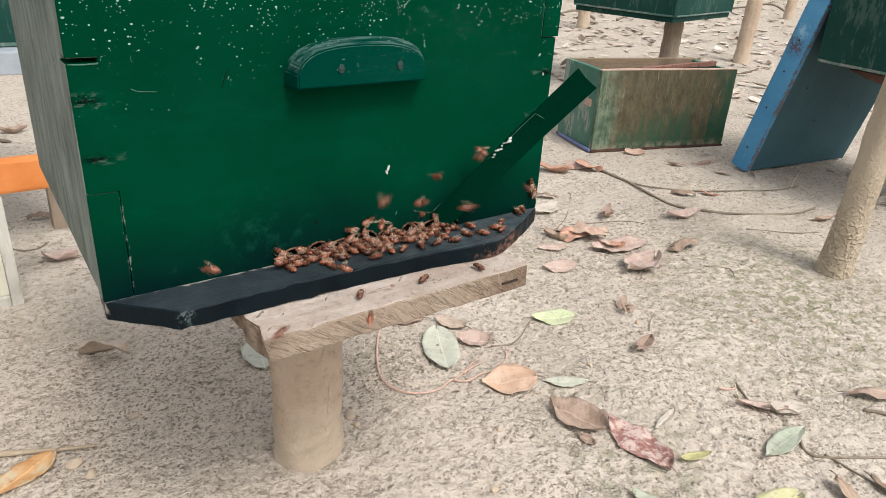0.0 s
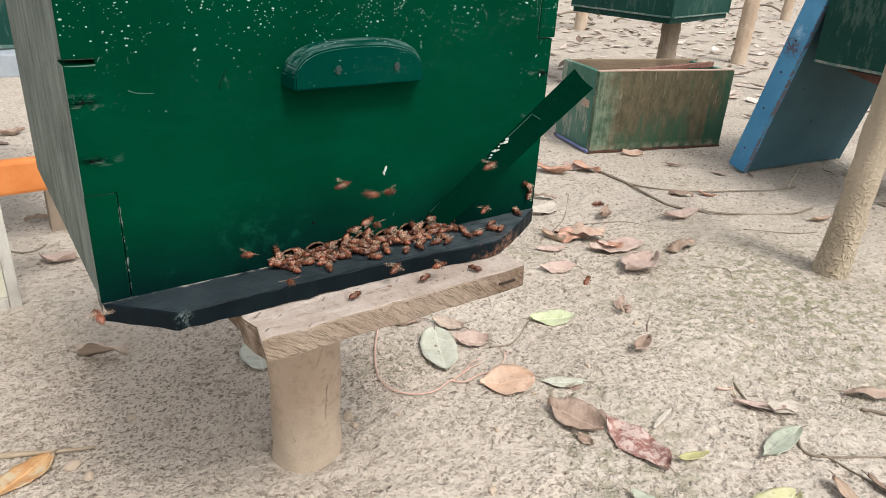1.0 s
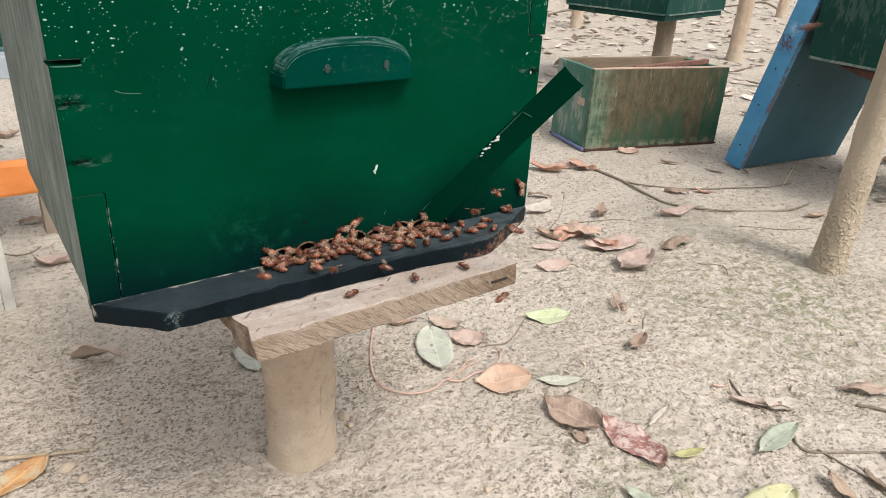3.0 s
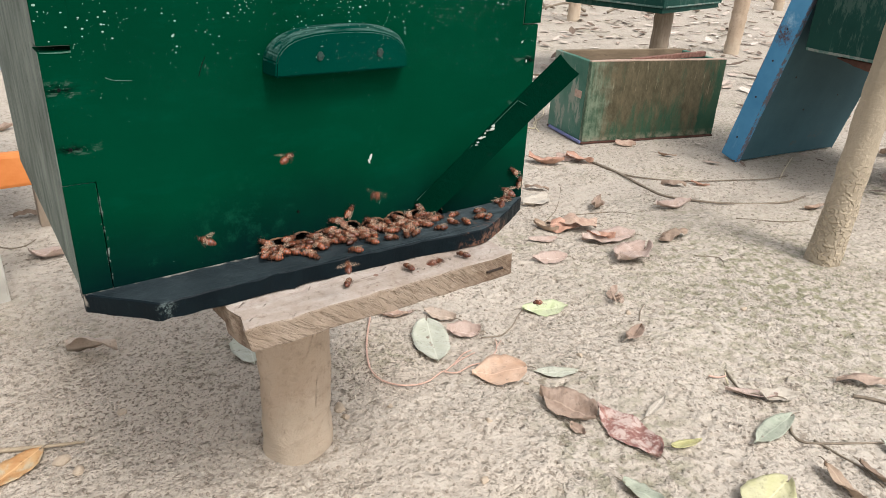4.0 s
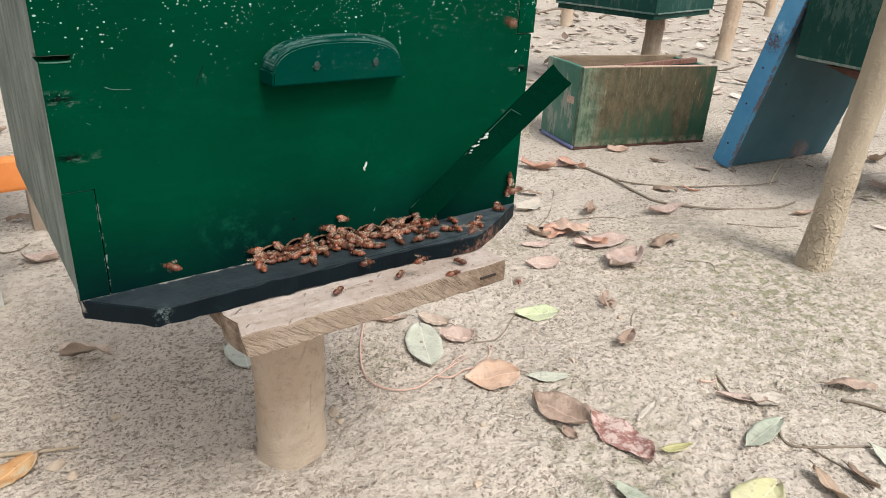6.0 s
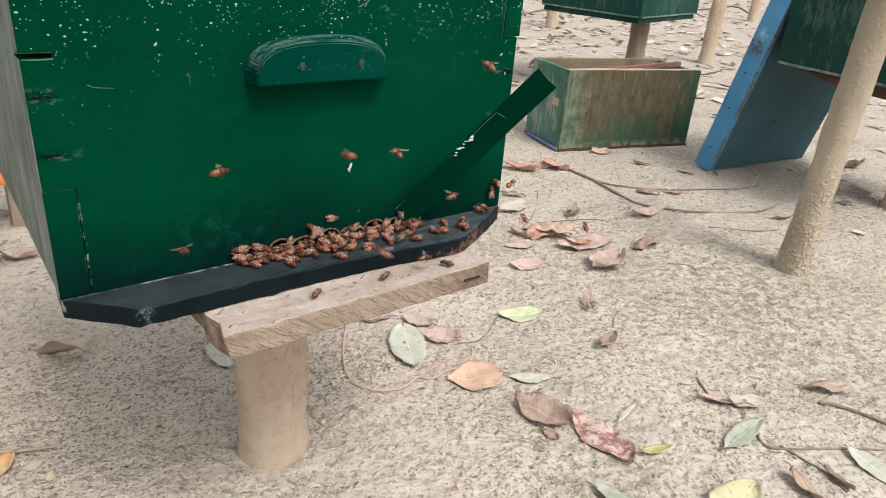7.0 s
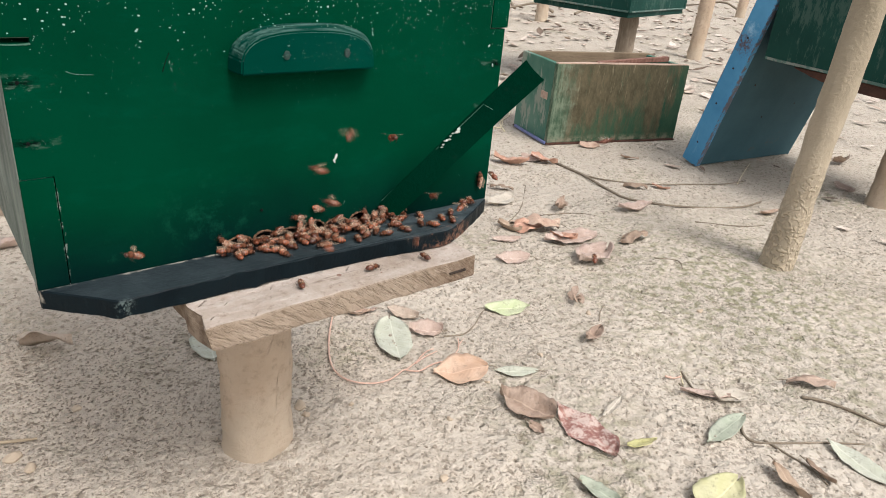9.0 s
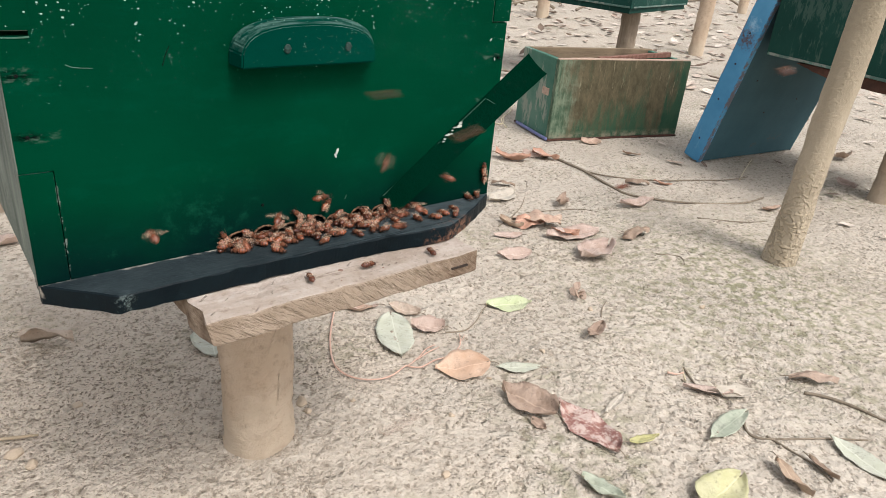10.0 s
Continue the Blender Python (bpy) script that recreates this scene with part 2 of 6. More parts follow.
def mud_post_material():
    """Dried mud smeared over a post by hand: drips, wrinkles and a few dark gaps."""
    k = Mat("mud_coated_post", 0.97, spec=0.05)
    c = k.mix(k.step(k.noise(11, 5, 0.6, k.at((1, 1, 0.4))), 0.3, 0.7), (0.355, 0.268, 0.192), (0.47, 0.37, 0.278))
    c = k.mix(k.step(k.noise(70, 5, 0.7), 0.52, 0.72, 0, 0.6), c, (0.20, 0.148, 0.104))
    damp = k.step(k.math("ADD", k.axis(2), k.step(k.noise(18, 4), 0.3, 0.7, -0.05, 0.05)), 0.03, 0.11, 0.6, 0)
    c = k.mix(damp, c, (0.42, 0.345, 0.26))
    cracks = k.noise(38, 5, 0.75, k.at((1, 1, 0.25)), 0.9)
    c = k.mix(k.step(cracks, 0.66, 0.70, 0, 0.55), c, (0.11, 0.08, 0.055))
    k.color(c)
    k.bump(k.noise(30, 5, 0.65, k.slant((1, 1, 2.2), (25, 20, 0)), 0.8), 0.006, 0.75)
    k.bump(k.step(cracks, 0.62, 0.70, 1, 0), 0.003, 0.8)
    k.bump(k.noise(240, 3, 0.7), 0.0014, 0.8)
    return k.m


def crusty_post_material():
    """A grey pole on which rain has splashed sand: crusted low down, smoother above."""
    k = Mat("sand_splashed_pole", 0.95, spec=0.12)
    c = k.mix(k.step(k.noise(20, 5, 0.6, k.at((1, 1, 0.3))), 0.3, 0.7), (0.315, 0.262, 0.19), (0.41, 0.345, 0.258))
    c = k.mix(k.step(k.axis(2), 0.22, 0.60, 0, 0.75), c, (0.215, 0.180, 0.125))
    crust = k.math("MULTIPLY", k.step(k.noise(135, 1.2, 0.4), 0.46, 0.60), k.step(k.math("ADD", k.axis(2), k.step(k.noise(14, 3), 0.3, 0.7, -0.06, 0.06)), 0.10, 0.26, 1.0, 0.12))
    c = k.mix(k.math("MULTIPLY", crust, 0.6), c, (0.50, 0.41, 0.295))
    k.color(c)
    k.bump(crust, 0.0042, 0.9)
    k.bump(k.noise(190, 4, 0.7), 0.0015, 0.7)
    return k.m


LEAF_TINTS = {
    "green_pale": ((0.37, 0.372, 0.29), (0.44, 0.438, 0.36)),
    "green_fresh": ((0.36, 0.40, 0.22), (0.45, 0.46, 0.31)),
    "green_grey": ((0.26, 0.285, 0.215), (0.35, 0.36, 0.285)),
    "yellow": ((0.35, 0.33, 0.14), (0.44, 0.40, 0.22)),
    "yellow_pale": ((0.40, 0.38, 0.20), (0.47, 0.44, 0.28)),
    "tan": ((0.31, 0.20, 0.145), (0.46, 0.345, 0.265)),
    "tan_pink": ((0.33, 0.235, 0.188), (0.46, 0.36, 0.305)),
    "tan_grey": ((0.33, 0.25, 0.19), (0.44, 0.36, 0.29)),
    "tan_dark": ((0.27, 0.19, 0.13), (0.40, 0.30, 0.22)),
    "orange_tan": ((0.42, 0.27, 0.18), (0.50, 0.355, 0.26)),
    "orange": ((0.40, 0.19, 0.07), (0.50, 0.33, 0.16)),
    "red": ((0.20, 0.085, 0.07), (0.30, 0.16, 0.13)),
    "red_brown": ((0.34, 0.18, 0.12), (0.48, 0.29, 0.21)),
    "brown": ((0.24, 0.165, 0.12), (0.36, 0.27, 0.21)),
    "dark": ((0.17, 0.115, 0.08), (0.30, 0.22, 0.16)),
    "pale": ((0.37, 0.325, 0.265), (0.44, 0.39, 0.325)),
}


def leaf_material(kind):
    a, b = LEAF_TINTS[kind]
    k = Mat("leaf_" + kind, 0.6, spec=0.35)
    c = k.mix(k.step(k.noise(38, 5), 0.35, 0.65), a, b)
    c = k.mix(k.step(k.noise(26, 4, 0.7), 0.5, 0.72, 0, 0.5), c, tuple(v * 0.62 for v in a))
    c = k.mix(k.step(k.noise(140, 4, 0.7), 0.56, 0.7, 0, 0.65), c, tuple(v * 0.45 for v in a))
    if kind == "red":
        c = k.mix(k.step(k.noise(80, 5, 0.75), 0.46, 0.56, 0, 0.85), c, (0.48, 0.38, 0.33))
    if kind == "orange":
        c = k.mix(k.step(k.noise(45, 4), 0.52, 0.62, 0, 0.6), c, (0.42, 0.38, 0.28))
    y = k.math("ABSOLUTE", k.axis(1))
    c = k.mix(k.step(y, 0.0005, 0.0012, 0.4, 0), c, tuple(min(0.75, v * 1.35) for v in b))
    veins = k.math("ABSOLUTE", k.math("SINE", k.math("MULTIPLY", k.math("SUBTRACT", k.axis(0), k.math("MULTIPLY", y, 0.8)), 420.0)))
    c = k.mix(k.step(veins, 0.0, 0.12, 0.14, 0), c, tuple(min(0.75, v * 1.15) for v in b))
    k.color(c)
    k.bump(veins, 0.0006, 0.35)
    k.bump(k.noise(160, 3), 0.0006, 0.5)
    if kind in ("tan", "tan_pink", "tan_dark", "brown", "red_brown", "dark", "red"):
        k.bump(k.noise(55, 4, 0.6), 0.0035, 0.7)
    return k.m


def litter_material(name, a, b, c3):
    k = Mat(name, 0.8, spec=0.2)
    r = k.island()
    c = k.mix(k.step(r, 0.0, 0.6), a, b)
    c = k.mix(k.step(r, 0.72, 0.74), c, c3)
    c = k.mix(k.step(k.noise(60, 4), 0.45, 0.7, 0, 0.5), c, tuple(v * 0.5 for v in a))
    k.color(c)
    return k.m


def plain(name, a, b, rough=0.7, scale=40, spec=0.35, metal=0.0, relief=0.0006):
    k = Mat(name, rough, metal, spec)
    f = k.noise(scale, 5, 0.65)
    k.color(k.mix(k.step(f, 0.3, 0.7), a, b))
    k.bump(f, relief, 0.6)
    return k.m


def blue_rim_material():
    """Bright blue lid edge: chipped brown along its corners, one torn and scuffed spot."""
    k = Mat("bright_blue_lid_paint", 0.6, spec=0.15)
    c = k.mix(k.step(k.noise(7, 4), 0.35, 0.65), (0.052, 0.198, 0.345), (0.082, 0.262, 0.43))
    c = k.mix(k.step(k.noise(30, 6, 0.75, k.at((1, 1, 0.3))), 0.58, 0.70, 0, 0.45), c, (0.15, 0.31, 0.46))
    off = k.math("ABSOLUTE", k.math("SUBTRACT", k.axis(1), 0.028))
    rim = k.math("ADD", k.step(off, 0.020, 0.030, -0.22, 0.16), k.noise(42, 6, 0.75))
    c = k.mix(k.step(rim, 0.60, 0.66, 0, 0.85), c, (0.12, 0.085, 0.085))
    torn = k.math("MULTIPLY", k.spot(0.0, 0.035, 0.385, 0.036, 0.7), k.step(k.noise(90, 5, 0.75), 0.40, 0.55))
    c = k.mix(torn, c, (0.085, 0.055, 0.055))
    scuff = k.math("MULTIPLY", k.spot(0.0, 0.030, 0.425, 0.024, 0.8), k.step(k.noise(70, 4, 0.7), 0.40, 0.60, 0, 0.8))
    c = k.mix(scuff, c, (0.30, 0.46, 0.58))
    k.color(c)
    k.bump(rim, 0.002, 0.5)
    k.bump(k.noise(150, 4, 0.7), 0.0008, 0.5)
    return k.m


def abdomen_material():
    k = Mat("banded_bee_abdomen", 0.33, spec=0.5)
    band = k.math("SINE", k.math("MULTIPLY", k.axis(0), 2900.0))
    c = k.mix(k.step(k.random(), 0, 1), (0.055, 0.015, 0.007), (0.25, 0.072, 0.031))
    c = k.mix(k.step(band, 0.1, 0.8, 0, 0.75), c, (0.035, 0.012, 0.007))
    k.color(c)
    k.bump(k.noise(2600, 2), 0.0002, 0.6)
    return k.m


def wing_material():
    k = Mat("clear_amber_wing", 0.2, spec=0.8)
    k.color((0.60, 0.42, 0.30))
    k.p.inputs["Alpha"].default_value = 0.18
    return k.m


def landing_material():
    k = Mat("blue_black_landing_paint", 0.5, spec=0.10)
    c = k.mix(k.step(k.noise(30, 5), 0.3, 0.7), (0.0015, 0.0042, 0.0062), (0.003, 0.0080, 0.0105))
    c = k.mix(k.step(k.noise(130, 5, 0.75, k.at((0.3, 1, 1))), 0.60, 0.72, 0, 0.22), c, (0.03, 0.052, 0.056))
    c = k.mix(k.step(k.noise(85, 4, 0.8, k.at((0.25, 1, 1))), 0.68, 0.71, 0, 0.8), c, (0.26, 0.27, 0.24))
    seam = k.math("MULTIPLY", k.step(k.math("ADD", k.axis(1), k.step(k.noise(70, 4), 0.3, 0.7, -0.0025, 0.0025)), -0.1697, -0.1682), k.step(k.axis(0), -0.07, -0.06, 1, 0.25))
    c = k.mix(k.math("MULTIPLY", seam, k.step(k.noise(45, 3), 0.46, 0.54, 0, 0.8)), c, (0.34, 0.30, 0.25))
    scuff = k.math("MULTIPLY", k.spot(-0.160, -0.207, 0.018, 0.009, 0.9), k.step(k.noise(220, 4, 0.75), 0.5, 0.6, 0, 0.6))
    c = k.mix(scuff, c, (0.18, 0.23, 0.22))
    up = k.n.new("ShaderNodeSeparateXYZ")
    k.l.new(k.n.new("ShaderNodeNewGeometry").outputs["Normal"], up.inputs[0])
    # paler top: dust, plus the open right end's extra light put into colour
    pale_top = k.math("MULTIPLY", k.step(up.outputs[2], 0.75, 0.95), k.step(k.noise(38, 6, 0.7), 0.3, 0.7, 0.30, 0.90))
    pale_top = k.math("MULTIPLY", pale_top, k.step(k.math("ADD", k.axis(0), k.step(k.noise(14, 3), 0.3, 0.7, -0.04, 0.04)), 0.02, 0.15, 0.5, 1.0))
    c = k.mix(pale_top, c, (0.064, 0.082, 0.088))
    worn = k.math("MULTIPLY", k.spot(0.135, -0.213, 0.011, 0.026, 0.5, (0.6, 1, 1.6)), k.step(k.noise(150, 4, 0.75), 0.46, 0.56, 0, 0.85))
    c = k.mix(worn, c, (0.17, 0.085, 0.055))
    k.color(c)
    k.bump(k.noise(60, 5, 0.7), 0.0015, 0.5)
    k.bump(k.noise(300, 3), 0.0006, 0.6)
    return k.m


def plank_material():
    """Bleached pinkish-grey top with knife nicks, browner sawn front, dark broken ends."""
    k = Mat("sun_bleached_plank", 0.95, spec=0.1)
    facing = k.n.new("ShaderNodeSeparateXYZ")
    k.l.new(k.n.new("ShaderNodeNewGeometry").outputs["Normal"], facing.inputs[0])
    edge = k.step(facing.outputs[2], 0.3, 0.6, 1, 0)
    flat = k.math("SUBTRACT", 1.0, edge)
    grain = k.noise(75, 6, 0.75, k.at((0.10, 1, 1)), 0.5)
    c = k.mix(k.step(grain, 0.3, 0.7), (0.34, 0.282, 0.24), (0.46, 0.40, 0.352))
    c = k.mix(k.step(k.noise(17, 6, 0.75), 0.42, 0.64, 0, 0.8), c, (0.265, 0.205, 0.16))
    c = k.mix(k.step(k.noise(150, 4, 0.7), 0.56, 0.68, 0, 0.6), c, (0.20, 0.15, 0.112))
    crack = k.noise(110, 4, 0.7, k.at((0.06, 1, 1)), 0.8)
    c = k.mix(k.math("MULTIPLY", flat, k.step(crack, 0.64, 0.70, 0, 0.8)), c, (0.12, 0.085, 0.06))
    nick = k.noise(190, 3, 0.6, k.slant((1, 0.30, 1), (0, 0, 50)), 0.2)
    c = k.mix(k.math("MULTIPLY", flat, k.step(nick, 0.675, 0.71, 0, 0.6)), c, (0.13, 0.095, 0.07))
    saw = k.noise(330, 4, 0.65, k.slant((1, 0.2, 0.2), (0, 52, 0)), 0.2)
    sawn = k.mix(k.step(k.noise(24, 5, 0.7), 0.35, 0.65), (0.235, 0.178, 0.130), (0.335, 0.266, 0.204))
    sawn = k.mix(k.step(saw, 0.55, 0.68, 0, 0.6), sawn, (0.15, 0.108, 0.075))
    c = k.mix(edge, c, sawn)
    end = k.math("MULTIPLY", k.step(k.math("ABSOLUTE", facing.outputs[0]), 0.55, 0.8), k.step(k.noise(90, 5, 0.7), 0.36, 0.6, 0.9, 0.3))
    c = k.mix(end, c, (0.12, 0.08, 0.055))
    stain = k.math("MULTIPLY", edge, k.math("MULTIPLY", k.spot(0.112, -0.188, 0.010, 0.052, 0.9, (0.9, 1, 1.2)), k.step(k.noise(60, 4, 0.7), 0.30, 0.60, 0.4, 0.9)))
    c = k.mix(stain, c, (0.135, 0.088, 0.058))
    smut = k.math("MULTIPLY", flat, k.math("LESS_THAN", k.cells(58), k.step(k.noise(20, 2), 0.50, 0.7, 0.0, 0.15)))
    c = k.mix(k.math("MULTIPLY", smut, 0.75), c, (0.16, 0.075, 0.05))
    k.color(c)
    k.bump(k.math("MULTIPLY", flat, grain), 0.0022, 0.8)
    k.bump(k.math("MULTIPLY", edge, k.step(saw, 0.45, 0.66, 1, 0)), 0.0016, 0.8)
    k.bump(k.math("MULTIPLY", flat, k.step(nick, 0.65, 0.70, 1, 0)), 0.002, 0.9)
    k.bump(k.noise(280, 3), 0.0012, 0.7)
    return k.m


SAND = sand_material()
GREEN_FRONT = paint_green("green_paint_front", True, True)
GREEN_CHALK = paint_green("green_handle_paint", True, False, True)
GREEN_PLAIN = paint_green("green_paint_clean", False)
BARE = plain("bare_tan_wood", (0.035, 0.018, 0.010), (0.16, 0.085, 0.045), 0.8, 300)
SIDE = wood("weathered_grey_green_side", (0.085, 0.104, 0.087), (0.205, 0.232, 0.197), (0.028, 0.036, 0.028), (1, 1, 0.28), 55, 0.9, 0.006)
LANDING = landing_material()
PLANK = plank_material()
MUD = mud_post_material()
CRUST = crusty_post_material()
NUC_SIDE = nuc_material()
NUC_END = worn_paint("faded_pale_green_paint", (0.042, 0.122, 0.087), (0.095, 0.175, 0.134), (0.21, 0.235, 0.19), 0.54)
STRIP = worn_paint("scratched_green_strip_paint", (0.0, 0.0150, 0.0078), (0.0, 0.021, 0.0108), (0.02, 0.055, 0.04), 0.68, 75, (1, 1, 1), 0.65, 0.006)
RIM_WOOD = plain("pinkish_bare_rim", (0.30, 0.19, 0.14), (0.44, 0.33, 0.26), 0.8, 90)
NUC_IN = wood("raw_inner_wood", (0.14, 0.102, 0.065), (0.22, 0.16, 0.105), (0.06, 0.042, 0.027))
RED_WOOD = plain("rusty_red_frame_wood", (0.10, 0.040, 0.028), (0.24, 0.125, 0.09), 0.8, 90)
BLUE = blue_rim_material()
BLUE_FACE = worn_paint("dull_blue_lid_face", (0.034, 0.078, 0.092), (0.046, 0.098, 0.114), (0.075, 0.085, 0.085), 0.66, 14, (1, 1, 1))
OLD_GREEN = worn_paint("old_dark_green_paint", (0.005, 0.034, 0.026), (0.009, 0.046, 0.035), (0.036, 0.072, 0.058), 0.565, 60, (1, 1, 0.25))
BROWN = plain("brown_red_bottom_board", (0.035, 0.015, 0.010), (0.085, 0.036, 0.023), 0.85)
ORANGE = plain("orange_rail_paint", (0.50, 0.155, 0.035), (0.58, 0.21, 0.06), 0.55, 30)
GREY_WOOD = wood("greyed_white_wood", (0.42, 0.40, 0.35), (0.54, 0.52, 0.46), (0.28, 0.255, 0.215), (1, 1, 0.12))
PALE_PANEL = plain("pale_panel", (0.50, 0.48, 0.38), (0.58, 0.55, 0.45), 0.8)
WORN_LIP = worn_paint("pale_worn_green_lip", (0.05, 0.10, 0.085), (0.10, 0.16, 0.135), (0.17, 0.19, 0.165), 0.5, 40, (1, 1, 1))
SLATE = plain("grey_blue_board", (0.24, 0.27, 0.30), (0.32, 0.35, 0.37), 0.7)
LEG_WOOD = wood("brown_leg_wood", (0.20, 0.155, 0.115), (0.30, 0.24, 0.18), (0.12, 0.09, 0.065), (1, 1, 0.12))
GREEN_LINE = plain("pale_scratch_highlight_paint", (0.03, 0.09, 0.06), (0.07, 0.15, 0.11), 0.7, 300)
DARK_METAL = plain("dark_old_steel", (0.002, 0.004, 0.003), (0.007, 0.009, 0.008), 0.8, 600, 0.04)
SCREW = plain("painted_screw", (0.004, 0.016, 0.013), (0.03, 0.06, 0.05), 0.6, 700, 0.2)
RUST = plain("rusty_steel", (0.016, 0.012, 0.010), (0.05, 0.034, 0.025), 0.8, 500, 0.3, 0.2)
TWIG = wood("dry_twig_bark", (0.15, 0.118, 0.085), (0.25, 0.205, 0.155), (0.09, 0.068, 0.05), (1, 1, 1), 90)
STRAW = plain("pale_straw", (0.52, 0.44, 0.29), (0.60, 0.52, 0.37), 0.7)
STICK = wood("split_pale_stick", (0.30, 0.23, 0.15), (0.42, 0.34, 0.24), (0.17, 0.125, 0.08), (0.1, 1, 1), 200)
ROOTLET = plain("orange_rootlet", (0.46, 0.275, 0.205), (0.55, 0.375, 0.30), 0.6, 300)
LITTER = litter_material("far_leaf_litter", (0.37, 0.28, 0.22), (0.60, 0.52, 0.45), (0.14, 0.10, 0.075))
CRUMB = litter_material("soil_crumbs", (0.315, 0.268, 0.214), (0.385, 0.335, 0.275), (0.255, 0.21, 0.165))
DROPPING = plain("chalky_white_mark", (0.34, 0.37, 0.33), (0.50, 0.52, 0.47), 0.8, 400)
RED_SCRAP = plain("faded_red_plastic", (0.40, 0.07, 0.05), (0.48, 0.12, 0.09), 0.5)
BLUE_STRIP = plain("violet_blue_strip", (0.11, 0.13, 0.27), (0.17, 0.19, 0.33), 0.6)
BEE_HAIR = plain("brown_bee_hair", (0.028, 0.010, 0.005), (0.15, 0.053, 0.025), 0.8, 1500, 0.2)
BEE_DARK = plain("dark_bee_shell", (0.025, 0.010, 0.006), (0.07, 0.026, 0.012), 0.45, 900)
BEE_ABDOMEN = abdomen_material()
BEE_WING = wing_material()
LEAVES = {kind: leaf_material(kind) for kind in LEAF_TINTS}

# ---- building helpers ----
BASE = {}


def thing(name, m, label, category, group="", kind=""):
    """An empty at the base of a thing; its parts are given in the place's metres."""
    ob = new(name)
    ob.empty_display_size = 0.05
    ob.matrix_world = m
    BASE[ob.name] = m.copy()
    return tagged(ob, label, category, group, kind)


def part(name, bm, material, parent, label="", local=False, smooth=False):
    """One mesh object under a thing or a part. local: bm is in the parent's own space already."""
    if not local:
        bm.transform(BASE[parent.name].inverted())
    me = bpy.data.meshes.new(name)
    bmesh.ops.recalc_face_normals(bm, faces=bm.faces)
    if smooth:
        for f in bm.faces:
            f.smooth = True
    bm.to_mesh(me)
    bm.free()
    me.materials.append(material)
    ob = new(name, me)
    ob.parent = parent
    BASE[ob.name] = BASE.get(parent.name, Matrix()).copy()
    return tagged(ob, label)


def single(name, bm, material, m, label, category, group="", kind="", smooth=False):
    """A thing that is one mesh, given in its own space."""
    me = bpy.data.meshes.new(name)
    bmesh.ops.recalc_face_normals(bm, faces=bm.faces)
    if smooth:
        for f in bm.faces:
            f.smooth = True
    bm.to_mesh(me)
    bm.free()
    me.materials.append(material)
    ob = new(name, me)
    ob.matrix_world = m
    BASE[ob.name] = m.copy()
    return tagged(ob, label, category, group, kind)


def wobble(bm, amp, scale=12.0, seed=0.0):
    for v in bm.verts:
        p = v.co * scale + Vector((seed, seed * 1.7, -seed))
        v.co += noise.noise_vector(p) * amp


def block(x0, x1, y0, y1, z0, z1, bevel=0.0015, cuts=0, amp=0.0, seed=0.0):
    """A board with eased edges; cuts and amp make it uneven."""
    bm = bmesh.new()
    bmesh.ops.create_cube(bm, size=1)
    for v in bm.verts:
        v.co = Vector(((x0 + x1) / 2 + v.co.x * (x1 - x0), (y0 + y1) / 2 + v.co.y * (y1 - y0), (z0 + z1) / 2 + v.co.z * (z1 - z0)))
    if bevel:
        bmesh.ops.bevel(bm, geom=list(bm.edges), offset=bevel, segments=2, affect="EDGES", profile=0.6)
    if cuts:
        long_edges = [e for e in bm.edges if e.calc_length() > 0.02]
        bmesh.ops.subdivide_edges(bm, edges=long_edges, cuts=cuts, use_grid_fill=True)
    if amp:
        wobble(bm, amp, 22, seed)
    return bm


def prism(outline, depth, place, bevel=0.001):
    """An outline (u, v) pushed through depth; place(u, v, w) gives the metres for w from 0 to depth."""
    bm = bmesh.new()
    near = [bm.verts.new(place(u, v, 0.0)) for u, v in outline]
    far = [bm.verts.new(place(u, v, depth)) for u, v in outline]
    bm.faces.new(near)
    bm.faces.new(far[::-1])
    for i in range(len(outline)):
        j = (i + 1) % len(outline)
        bm.faces.new((near[i], far[i], far[j], near[j]))
    bmesh.ops.recalc_face_normals(bm, faces=bm.faces)
    if bevel:
        bmesh.ops.bevel(bm, geom=list(bm.edges), offset=bevel, segments=1, affect="EDGES", clamp_overlap=True)
    return bm


def lathe(rings, sides=28, lump=0.0, scale=14.0, seed=0.0, caps=True):
    """Rings of (x, y, z, radius) from the bottom up."""
    bm = bmesh.new()
    rows = []
    for x, y, z, r in rings:
        row = []
        for i in range(sides):
            a = 2 * math.pi * i / sides
            d = 1 + lump * noise.noise(Vector((math.cos(a) * 1.3 + seed, math.sin(a) * 1.3, z * scale + seed)))
            row.append(bm.verts.new((x + r * d * math.cos(a), y + r * d * math.sin(a), z)))
        rows.append(row)
    for a, b in zip(rows, rows[1:]):
        for i in range(sides):
            j = (i + 1) % sides
            bm.faces.new((a[i], a[j], b[j], b[i]))
    if caps:
        bm.faces.new(rows[0][::-1])
        bm.faces.new(rows[-1])
    return bm


